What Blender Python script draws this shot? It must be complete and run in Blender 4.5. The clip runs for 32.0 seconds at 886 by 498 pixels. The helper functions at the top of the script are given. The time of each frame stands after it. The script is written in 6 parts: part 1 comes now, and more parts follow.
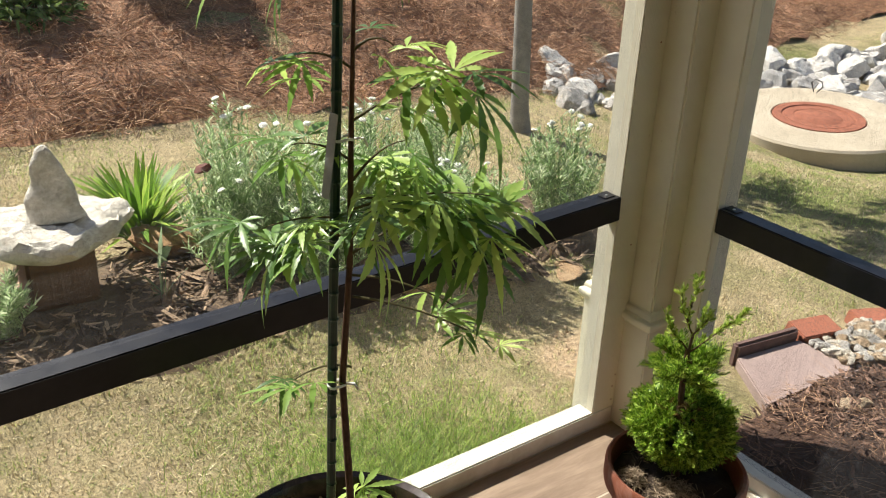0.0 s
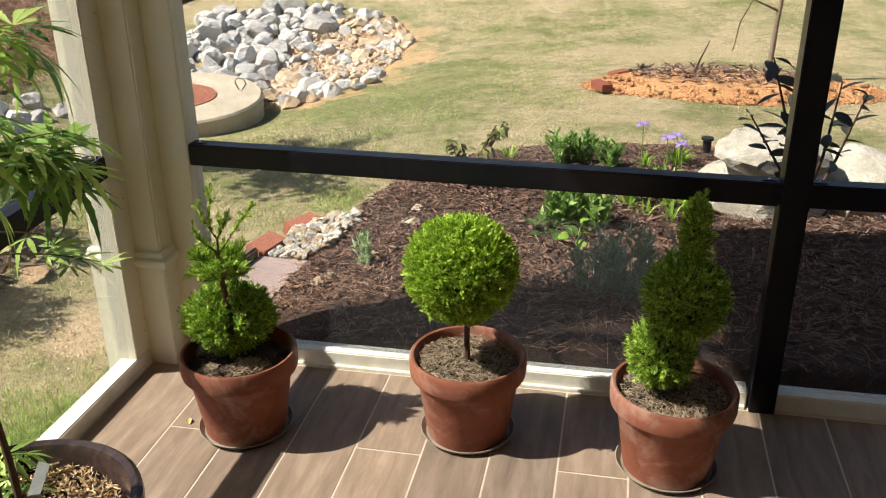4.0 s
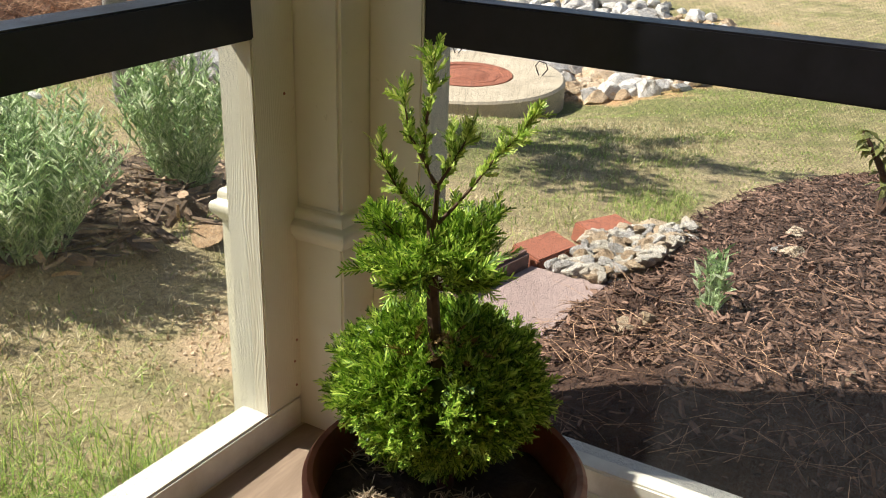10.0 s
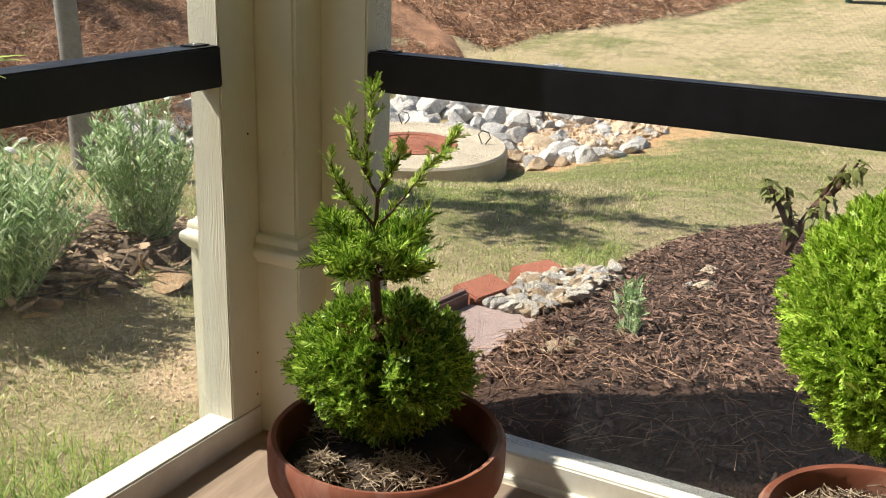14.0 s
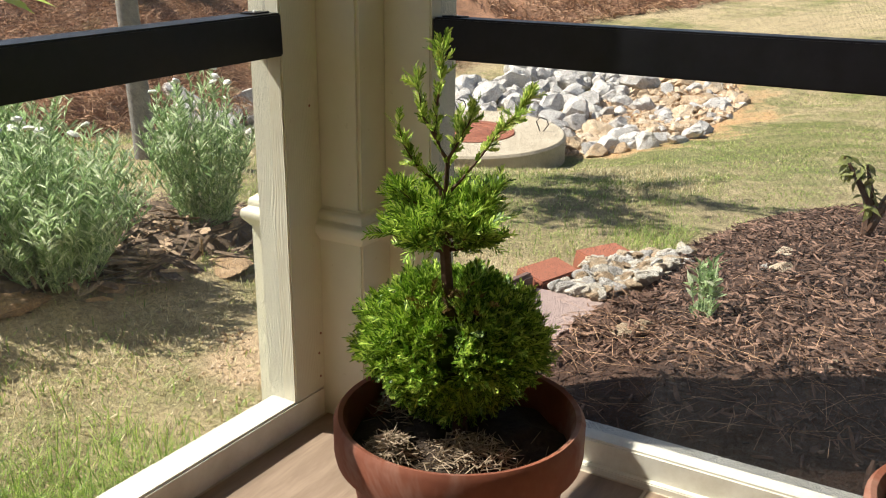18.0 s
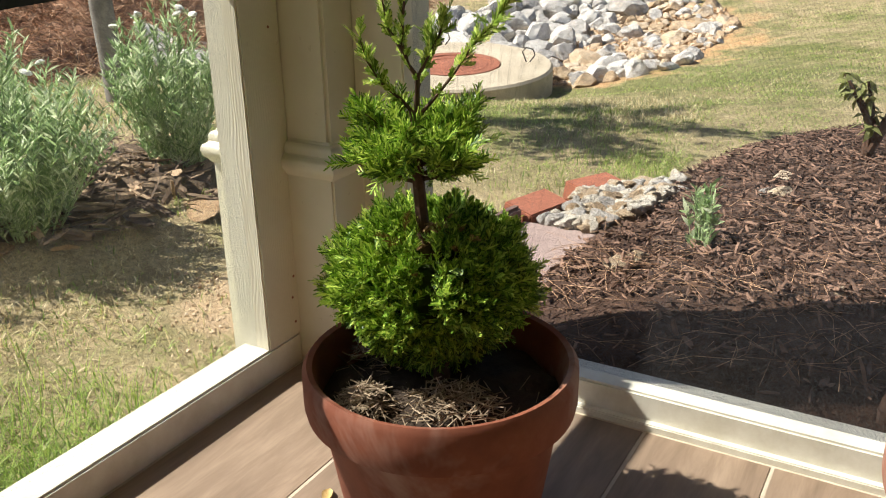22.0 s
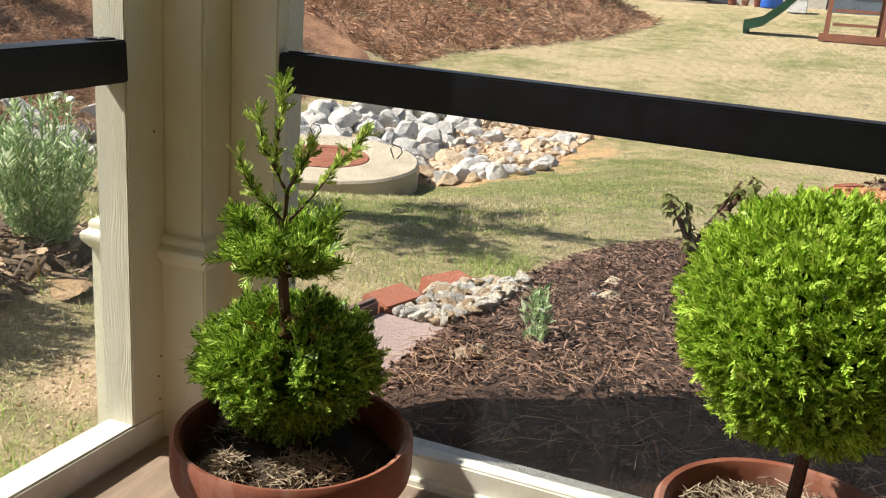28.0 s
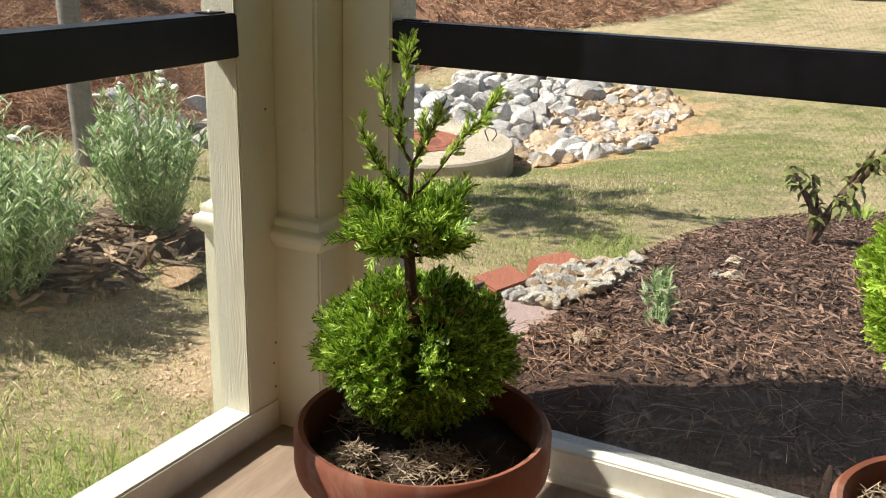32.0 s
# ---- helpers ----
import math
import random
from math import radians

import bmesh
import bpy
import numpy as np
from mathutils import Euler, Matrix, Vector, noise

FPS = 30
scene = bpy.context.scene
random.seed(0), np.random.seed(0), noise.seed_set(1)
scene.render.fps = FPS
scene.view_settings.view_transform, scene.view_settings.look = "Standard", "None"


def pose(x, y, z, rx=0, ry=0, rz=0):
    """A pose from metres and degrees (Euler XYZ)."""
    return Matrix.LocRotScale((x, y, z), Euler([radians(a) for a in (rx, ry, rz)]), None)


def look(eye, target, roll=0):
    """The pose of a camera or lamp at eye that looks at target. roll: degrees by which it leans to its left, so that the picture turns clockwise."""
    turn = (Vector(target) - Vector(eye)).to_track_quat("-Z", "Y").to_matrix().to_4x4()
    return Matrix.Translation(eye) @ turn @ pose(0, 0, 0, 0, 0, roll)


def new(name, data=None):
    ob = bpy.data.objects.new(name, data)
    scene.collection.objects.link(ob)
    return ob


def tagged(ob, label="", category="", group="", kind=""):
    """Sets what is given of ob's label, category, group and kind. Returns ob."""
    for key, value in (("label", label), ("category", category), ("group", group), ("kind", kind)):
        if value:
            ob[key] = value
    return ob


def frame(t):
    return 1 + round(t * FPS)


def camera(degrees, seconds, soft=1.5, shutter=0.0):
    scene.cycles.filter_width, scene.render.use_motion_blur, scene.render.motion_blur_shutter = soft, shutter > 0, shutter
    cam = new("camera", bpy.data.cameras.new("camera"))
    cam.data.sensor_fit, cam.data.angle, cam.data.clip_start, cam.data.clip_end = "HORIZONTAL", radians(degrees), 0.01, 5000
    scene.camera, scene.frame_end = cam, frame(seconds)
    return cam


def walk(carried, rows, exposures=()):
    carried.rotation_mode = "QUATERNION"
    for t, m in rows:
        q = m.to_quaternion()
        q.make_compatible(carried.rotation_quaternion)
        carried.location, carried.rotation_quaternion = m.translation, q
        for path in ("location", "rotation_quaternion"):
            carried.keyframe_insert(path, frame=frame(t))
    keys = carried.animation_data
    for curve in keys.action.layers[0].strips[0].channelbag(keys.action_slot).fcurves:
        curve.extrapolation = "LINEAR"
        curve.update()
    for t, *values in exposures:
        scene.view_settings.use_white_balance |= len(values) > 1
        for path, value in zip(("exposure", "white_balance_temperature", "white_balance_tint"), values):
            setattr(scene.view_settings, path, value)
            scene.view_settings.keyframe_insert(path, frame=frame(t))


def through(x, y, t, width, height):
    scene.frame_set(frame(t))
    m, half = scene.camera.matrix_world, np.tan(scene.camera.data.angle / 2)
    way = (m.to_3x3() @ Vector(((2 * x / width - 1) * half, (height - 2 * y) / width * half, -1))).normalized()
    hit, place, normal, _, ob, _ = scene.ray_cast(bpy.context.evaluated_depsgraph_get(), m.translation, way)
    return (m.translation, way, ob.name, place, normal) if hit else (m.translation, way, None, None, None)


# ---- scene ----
cam = camera(53.4, 32.0, 1.1)
PATH = [
    (0, (0.101, 0.055, 1.655), (1.176, 1.517, 0.816), 2.33),
    (0.5, (-0.061, 0.071, 1.673), (1.171, 1.413, 0.847), 1.6),
    (1, (-0.193, 0.007, 1.662), (1.138, 1.265, 0.858), 1.1),
    (1.5, (-0.262, -0.053, 1.646), (1.171, 1.091, 0.849), 0.6),
    (2, (-0.351, -0.115, 1.626), (1.135, 0.927, 0.785), 0.8),
    (2.5, (-0.417, -0.117, 1.613), (1.141, 0.793, 0.753), 0.1),
    (3, (-0.469, -0.052, 1.648), (1.227, 0.615, 0.824), -0.8),
    (3.5, (-0.507, 0.011, 1.625), (1.265, 0.427, 0.794), -1.9),
    (5.5, (-0.22, 0.195, 1.511), (1.601, 0.527, 0.755), 1.4),
    (6, (-0.037, 0.209, 1.477), (1.768, 0.668, 0.748), 1.3),
    (6.5, (0.067, 0.215, 1.459), (1.838, 0.781, 0.723), 0.3),
    (7, (0.192, 0.243, 1.405), (1.947, 0.837, 0.652), -1.1),
    (7.5, (0.338, 0.313, 1.366), (2.052, 1.031, 0.626), -2.2),
    (8, (0.496, 0.389, 1.324), (2.189, 1.153, 0.581), -1.5),
    (8.5, (0.613, 0.484, 1.234), (2.257, 1.312, 0.453), -0.5),
    (9, (0.76, 0.572, 1.177), (2.333, 1.517, 0.381), 0.8),
    (9.5, (0.857, 0.635, 1.044), (2.45, 1.573, 0.282), 2.8),
    (10, (0.848, 0.679, 0.923), (2.448, 1.616, 0.174), 2.0),
    (10.5, (0.856, 0.704, 0.839), (2.417, 1.619, -0.013), 1.2),
    (11, (0.862, 0.706, 0.797), (2.434, 1.543, -0.113), 0.8),
    (11.5, (0.814, 0.691, 0.812), (2.444, 1.56, 0.046), 2.4),
    (12, (0.708, 0.626, 0.86), (2.34, 1.571, 0.194), 2.1),
    (12.5, (0.63, 0.564, 0.915), (2.268, 1.529, 0.291), 1.5),
    (13, (0.636, 0.54, 0.907), (2.32, 1.439, 0.309), 2.0),
    (13.5, (0.638, 0.534, 0.91), (2.339, 1.406, 0.323), 2.1),
    (15.5, (0.645, 0.536, 0.884), (2.32, 1.464, 0.305), 0.8),
    (16, (0.659, 0.534, 0.877), (2.302, 1.521, 0.307), -0.3),
    (16.5, (0.665, 0.543, 0.88), (2.297, 1.561, 0.331), -0.8),
    (17, (0.667, 0.551, 0.87), (2.293, 1.579, 0.324), -0.4),
    (17.5, (0.674, 0.578, 0.861), (2.293, 1.592, 0.268), 0.2),
    (18, (0.679, 0.583, 0.856), (2.314, 1.562, 0.25), 0.6),
    (18.5, (0.686, 0.591, 0.85), (2.342, 1.539, 0.252), 1.2),
    (19, (0.699, 0.59, 0.845), (2.367, 1.516, 0.242), 1.2),
    (19.5, (0.713, 0.582, 0.851), (2.385, 1.496, 0.242), 0.7),
    (20, (0.718, 0.581, 0.854), (2.364, 1.546, 0.255), -0.2),
    (20.5, (0.733, 0.602, 0.839), (2.319, 1.665, 0.243), -0.7),
    (21, (0.781, 0.629, 0.812), (2.385, 1.629, 0.161), -0.5),
    (21.5, (0.791, 0.623, 0.81), (2.415, 1.564, 0.119), -0.5),
    (22, (0.787, 0.624, 0.808), (2.392, 1.562, 0.07), -1.0),
    (22.5, (0.803, 0.633, 0.808), (2.413, 1.553, 0.06), -1.5),
    (23, (0.802, 0.617, 0.814), (2.424, 1.534, 0.088), -1.7),
    (23.5, (0.822, 0.618, 0.815), (2.464, 1.512, 0.104), -1.2),
    (24, (0.813, 0.618, 0.81), (2.477, 1.484, 0.117), 0.3),
    (24.5, (0.75, 0.599, 0.825), (2.418, 1.492, 0.177), 1.4),
    (25, (0.683, 0.576, 0.861), (2.362, 1.473, 0.245), 1.9),
    (25.5, (0.626, 0.533, 0.903), (2.332, 1.391, 0.307), 3.9),
    (26, (0.621, 0.516, 0.895), (2.36, 1.324, 0.33), 4.9),
    (26.5, (0.618, 0.509, 0.895), (2.388, 1.25, 0.33), 5.0),
    (28.5, (0.632, 0.531, 0.882), (2.43, 1.23, 0.352), 4.2),
    (29, (0.641, 0.535, 0.88), (2.433, 1.256, 0.362), 3.6),
    (29.5, (0.643, 0.531, 0.877), (2.402, 1.298, 0.312), 2.4),
    (30, (0.642, 0.525, 0.876), (2.385, 1.304, 0.28), 1.2),
    (30.5, (0.666, 0.557, 0.872), (2.428, 1.307, 0.295), 1.3),
    (31, (0.663, 0.571, 0.877), (2.426, 1.322, 0.303), 0.9),
    (31.5, (0.673, 0.578, 0.873), (2.417, 1.365, 0.292), 1.0),
    (32, (0.686, 0.615, 0.843), (2.387, 1.491, 0.261), 1.7),
]
EXPOSURES = [(0.0, 1.13), (32.0, 1.13)]
walk(cam, [(t, look(eye, target, roll)) for t, eye, target, roll in PATH], EXPOSURES)

# ---- light ----
SUN_WAY = Vector((0.28, -0.83, -1.0)).normalized()
world = bpy.data.worlds.new("sky")
scene.world = world
world.use_nodes = True
_n = world.node_tree.nodes
sky = _n.new("ShaderNodeTexSky")
sky.sky_type = "NISHITA"
sky.sun_disc = False
sky.sun_elevation = math.asin(-SUN_WAY.z)
sky.sun_rotation = math.atan2(-SUN_WAY.x, -SUN_WAY.y)
_n["Background"].inputs["Strength"].default_value = 0.066
world.node_tree.links.new(sky.outputs["Color"], _n["Background"].inputs["Color"])
sun_data = bpy.data.lights.new("sun", "SUN")
sun_data.energy, sun_data.angle, sun_data.color = 5.0, radians(0.53), (1.0, 0.955, 0.855)
sun = new("sun", sun_data)
sun.matrix_world = look((-4, 9, 12), Vector((-4, 9, 12)) + SUN_WAY)


# ---- materials ----
class Nodes:
    """A material's node tree with short ways to add nodes and join them."""

    def __init__(self, name, rough=0.7, metal=0.0, spec=0.4):
        self.mat = bpy.data.materials.new(name)
        self.mat.use_nodes = True
        self.tree = self.mat.node_tree
        self.bsdf = self.tree.nodes["Principled BSDF"]
        self.bsdf.inputs["Roughness"].default_value = rough
        self.bsdf.inputs["Metallic"].default_value = metal
        self.bsdf.inputs["Specular IOR Level"].default_value = spec
        self.co = self.tree.nodes.new("ShaderNodeTexCoord").outputs["Object"]

    def add(self, kind, **sockets):
        node = self.tree.nodes.new(kind)
        for key, value in sockets.items():
            self.put(node.inputs[key.replace("_", " ")], value)
        return node

    def put(self, socket, value):
        if isinstance(value, bpy.types.NodeSocket):
            self.tree.links.new(value, socket)
        else:
            socket.default_value = value

    def world_co(self):
        self.co = self.tree.nodes.new("ShaderNodeNewGeometry").outputs["Position"]
        return self.co

    def stretch(self, sx, sy, sz):
        m = self.add("ShaderNodeMapping", Vector=self.co)
        m.inputs["Scale"].default_value = (sx, sy, sz)
        return m.outputs[0]

    def noise(self, scale, detail=4, rough=0.6, co=None, distort=0.0):
        n = self.add("ShaderNodeTexNoise", Vector=co or self.co, Scale=scale, Detail=detail, Roughness=rough, Distortion=distort)
        return n.outputs[0]

    def voronoi(self, scale, co=None):
        return self.add("ShaderNodeTexVoronoi", Vector=co or self.co, Scale=scale)

    def ramp(self, fac, *stops):
        r = self.add("ShaderNodeValToRGB", Fac=fac)
        e = r.color_ramp.elements
        while len(e) < len(stops):
            e.new(0.5)
        for k, (p, c) in zip(e, stops):
            k.position = p
            k.color = (*c, 1) if len(c) == 3 else c
        return r.outputs[0]

    def mix(self, fac, a, b, blend="MIX"):
        m = self.tree.nodes.new("ShaderNodeMix")
        m.data_type, m.blend_type = "RGBA", blend
        self.put(m.inputs[0], fac)
        for socket, v in ((m.inputs[6], a), (m.inputs[7], b)):
            self.put(socket, (*v, 1) if isinstance(v, tuple) and len(v) == 3 else v)
        return m.outputs[2]

    def math(self, op, a, b=0.0, c=0.0):
        m = self.tree.nodes.new("ShaderNodeMath")
        m.operation = op
        for socket, v in zip(m.inputs, (a, b, c)):
            self.put(socket, v)
        return m.outputs[0]

    def color(self, c):
        self.put(self.bsdf.inputs["Base Color"], (*c, 1) if isinstance(c, tuple) and len(c) == 3 else c)

    def bump(self, height, strength=0.4, distance=0.01):
        b = self.add("ShaderNodeBump", Height=height, Strength=strength, Distance=distance)
        self.tree.links.new(b.outputs[0], self.bsdf.inputs["Normal"])

    def roughness(self, v):
        self.put(self.bsdf.inputs["Roughness"], v)

    def island(self):
        return self.tree.nodes.new("ShaderNodeNewGeometry").outputs["Random Per Island"]

    def each(self):
        return self.tree.nodes.new("ShaderNodeObjectInfo").outputs["Random"]

    def leafy(self, amount=0.35):
        """Lets some light through thin leaves."""
        self.bsdf.inputs["Subsurface Weight"].default_value = 0.0
        t = self.add("ShaderNodeBsdfTranslucent")
        src = self.bsdf.inputs["Base Color"]
        if src.links:
            self.tree.links.new(src.links[0].from_socket, t.inputs["Color"])
        else:
            t.inputs["Color"].default_value = src.default_value
        m = self.add("ShaderNodeMixShader", Fac=amount)
        self.tree.links.new(self.bsdf.outputs[0], m.inputs[1])
        self.tree.links.new(t.outputs[0], m.inputs[2])
        self.tree.links.new(m.outputs[0], self.tree.nodes["Material Output"].inputs["Surface"])


def speckled(name, dark, light, scale=20.0, rough=0.8, bump=0.3, distance=0.004, per="none", fine=140.0, spec=0.3):
    """A surface whose colour wanders between two tones at two scales."""
    n = Nodes(name, rough, 0.0, spec)
    a = n.noise(scale, 5)
    b = n.noise(fine, 3)
    f = n.math("ADD", n.math("MULTIPLY", a, 0.65), n.math("MULTIPLY", b, 0.35))
    if per != "none":
        r = n.island() if per == "island" else n.each()
        f = n.math("ADD", n.math("MULTIPLY", f, 0.5), n.math("MULTIPLY", r, 0.5))
    n.color(n.ramp(f, (0.25, dark), (0.75, light)))
    n.bump(f, bump, distance)
    return n


def leaf_material(name, low, mid, high, through=0.35, rough=0.5):
    n = Nodes(name, rough, 0.0, 0.35)
    f = n.math("ADD", n.math("MULTIPLY", n.island(), 0.7), n.math("MULTIPLY", n.noise(9.0, 2), 0.3))
    n.color(n.ramp(f, (0.15, low), (0.5, mid), (0.85, high)))
    n.leafy(through)
    return n.mat


def paint_material(name="cream_paint", grain=1.0):
    """Cream exterior paint over pressed wood grain, with faint grime."""
    n = Nodes(name, 0.5, 0.0, 0.35)
    n.world_co()
    xyz = n.add("ShaderNodeSeparateXYZ", Vector=n.co)
    wander = n.noise(1.0, 3, 0.5, n.stretch(7, 7, 2.2), 0.4)
    u = n.math("ADD", n.math("ADD", xyz.outputs[0], xyz.outputs[1]), n.math("MULTIPLY", wander, 0.075))
    line = n.math("SINE", n.math("MULTIPLY", u, 1250.0))
    rings = n.math("MULTIPLY", n.math("ADD", line, 1.0), n.math("MULTIPLY", n.noise(1.0, 2, 0.5, n.stretch(16, 16, 3.5)), 0.5))
    dirt = n.noise(3.0, 5, 0.65)
    base = n.ramp(dirt, (0.3, (0.68, 0.64, 0.50)), (0.7, (0.79, 0.76, 0.62)))
    base = n.mix(n.math("MULTIPLY", n.math("SUBTRACT", 1.0, rings), 0.11 * grain), base, (0.40, 0.37, 0.28))
    spots = n.noise(60.0, 2)
    n.color(n.mix(n.math("MULTIPLY", n.math("GREATER_THAN", spots, 0.72), 0.22), base, (0.42, 0.36, 0.24)))
    n.bump(rings, 0.45 * grain, 0.0014)
    return n.mat


def white_paint_material():
    n = Nodes("white_sill_paint", 0.5, 0.0, 0.4)
    n.world_co()
    d = n.noise(14.0, 5, 0.7)
    n.color(n.ramp(d, (0.3, (0.60, 0.57, 0.47)), (0.62, (0.74, 0.72, 0.63))))
    n.bump(n.noise(45.0, 4), 0.25, 0.0015)
    return n.mat


def rail_material():
    n = Nodes("black_rail_paint", 0.42, 0.0, 0.3)
    n.world_co()
    d = n.noise(30.0, 5, 0.7)
    n.color(n.ramp(d, (0.3, (0.004, 0.004, 0.006)), (0.75, (0.010, 0.010, 0.014))))
    n.roughness(n.ramp(n.noise(12.0, 4), (0.3, (0.28,) * 3), (0.7, (0.45,) * 3)))
    n.bump(n.noise(90.0, 3), 0.15, 0.001)
    return n.mat


def plank_material():
    """Wood-look porcelain: brown streaks along the plank, a different cut for each."""
    n = Nodes("wood_look_tile", 0.55, 0.0, 0.3)
    shift = n.math("MULTIPLY", n.each(), 37.0)
    m = n.add("ShaderNodeCombineXYZ", X=shift, Y=n.math("MULTIPLY", n.each(), 11.0), Z=0.0)
    v = n.add("ShaderNodeVectorMath", )
    v.operation = "ADD"
    n.put(v.inputs[0], n.co)
    n.put(v.inputs[1], m.outputs[0])
    mp = n.add("ShaderNodeMapping", Vector=v.outputs[0])
    mp.inputs["Scale"].default_value = (1.3, 8.0, 1.0)
    streak = n.noise(2.6, 6, 0.62, mp.outputs[0], 0.5)
    fine = n.noise(17.0, 3, 0.6, mp.outputs[0], 0.3)
    f = n.math("ADD", n.math("MULTIPLY", streak, 0.86), n.math("MULTIPLY", fine, 0.14))
    c = n.ramp(f, (0.26, (0.155, 0.112, 0.082)), (0.5, (0.25, 0.187, 0.138)), (0.74, (0.37, 0.285, 0.215)))
    tone = n.ramp(n.each(), (0.0, (0.80, 0.80, 0.82)), (1.0, (1.12, 1.08, 1.02)))
    n.color(n.mix(1.0, c, tone, "MULTIPLY"))
    n.bump(f, 0.2, 0.0015)
    return n.mat


def terracotta_material():
    n = Nodes("terracotta", 0.75, 0.0, 0.25)
    n.world_co()
    a, b = n.noise(7.0, 5, 0.65), n.noise(70.0, 3)
    c = n.ramp(a, (0.3, (0.15, 0.047, 0.027)), (0.55, (0.235, 0.080, 0.045)), (0.8, (0.31, 0.13, 0.080)))
    bloom = n.math("MULTIPLY", n.ramp(n.noise(4.2, 5, 0.7, None, 0.6), (0.50, (0, 0, 0)), (0.70, (1, 1, 1))), 0.42)
    n.color(n.mix(bloom, c, (0.52, 0.40, 0.33)))
    n.bump(n.math("ADD", a, n.math("MULTIPLY", b, 0.4)), 0.25, 0.003)
    return n.mat


def ground_material():
    """Patchy dormant lawn: straw-coloured thatch, green patches, orange clay where it is worn."""
    n = Nodes("lawn_thatch", 0.95, 0.0, 0.1)
    n.world_co()
    big, mid, fine = n.noise(0.45, 4, 0.6), n.noise(2.6, 5, 0.65), n.noise(55.0, 5, 0.78)
    tan = n.ramp(fine, (0.3, (0.25, 0.19, 0.10)), (0.7, (0.62, 0.51, 0.31)))
    green = n.ramp(fine, (0.3, (0.085, 0.105, 0.03)), (0.75, (0.25, 0.27, 0.095)))
    g = n.math("ADD", n.math("MULTIPLY", big, 0.6), n.math("MULTIPLY", mid, 0.4))
    lush = n.add("ShaderNodeMapping", Vector=n.co)
    lush.inputs["Location"].default_value = (-7.2 / 4.2, -2.4 / 1.9, 0)
    lush.inputs["Scale"].default_value = (1 / 4.2, 1 / 1.9, 0)
    far = n.add("ShaderNodeVectorMath")
    far.operation = "LENGTH"
    n.put(far.inputs[0], lush.outputs[0])
    near_drain = n.ramp(far.outputs["Value"], (0.2, (0.11, 0.11, 0.11)), (1.0, (0, 0, 0)))
    g = n.math("ADD", n.math("ADD", g, near_drain), n.math("MULTIPLY", n.math("SUBTRACT", n.noise(9.0, 3), 0.5), 0.22))
    lawn = n.mix(n.ramp(g, (0.47, (0, 0, 0)), (0.64, (0.9, 0.9, 0.9))), tan, green)
    dead = n.ramp(n.noise(5.5, 6, 0.75, None, 0.6), (0.52, (0, 0, 0)), (0.70, (0.75, 0.75, 0.75)))
    lawn = n.mix(dead, lawn, n.ramp(fine, (0.3, (0.11, 0.085, 0.05)), (0.7, (0.27, 0.22, 0.13))))
    clay = n.ramp(fine, (0.3, (0.40, 0.21, 0.09)), (0.7, (0.70, 0.46, 0.25)))

    def worn(x, y, rx, ry):
        m = n.add("ShaderNodeMapping", Vector=n.co)
        m.inputs["Location"].default_value = (-x / rx, -y / ry, 0)
        m.inputs["Scale"].default_value = (1 / rx, 1 / ry, 0)
        d = n.add("ShaderNodeVectorMath")
        d.operation = "LENGTH"
        n.put(d.inputs[0], m.outputs[0])
        return n.ramp(n.math("ADD", d.outputs["Value"], n.math("MULTIPLY", n.math("SUBTRACT", mid, 0.5), 1.6)), (0.65, (1, 1, 1)), (1.0, (0, 0, 0)))

    c = lawn
    sand = n.ramp(fine, (0.3, (0.40, 0.27, 0.15)), (0.7, (0.72, 0.56, 0.37)))
    for x, y, rx, ry, tone in ((2.27, 1.98, 0.25, 0.34, sand), (10.1, 3.6, 2.1, 1.4, clay)):
        c = n.mix(worn(x, y, rx, ry), c, tone)
    n.color(c)
    n.bump(fine, 0.8, 0.03)
    return n.mat


M_PAINT = paint_material()
M_COLUMN = paint_material("cream_column_paint", 0.04)
M_SILL = white_paint_material()
M_RAIL = rail_material()
M_PLANK = plank_material()
M_POT = terracotta_material()
M_GROUND = ground_material()
M_GROUT = speckled("grout", (0.46, 0.38, 0.29), (0.62, 0.54, 0.43), 30, 0.9).mat
M_SCREEN = Nodes("screen_fibre", 0.55, 0.0, 0.4).mat
M_SCREEN.node_tree.nodes["Principled BSDF"].inputs["Base Color"].default_value = (0.06, 0.06, 0.063, 1)
M_SOIL = speckled("potting_soil", (0.018, 0.012, 0.009), (0.07, 0.05, 0.035), 40, 0.95, 0.9, 0.01).mat
M_MOSS = speckled("dried_moss", (0.13, 0.095, 0.06), (0.46, 0.36, 0.255), 60, 0.95, 0.6, 0.01, "island").mat
def frond_material(name, low, mid, high, through):
    """Scale-leaved fronds: tone by tuft, a little by finger."""
    n = Nodes(name, 0.45, 0.0, 0.4)
    f = n.math("ADD", n.math("MULTIPLY", n.island(), 0.62), n.math("MULTIPLY", n.noise(60.0, 3, 0.6), 0.38))
    n.color(n.ramp(f, (0.22, low), (0.48, mid), (0.78, high)))
    n.leafy(through)
    return n.mat


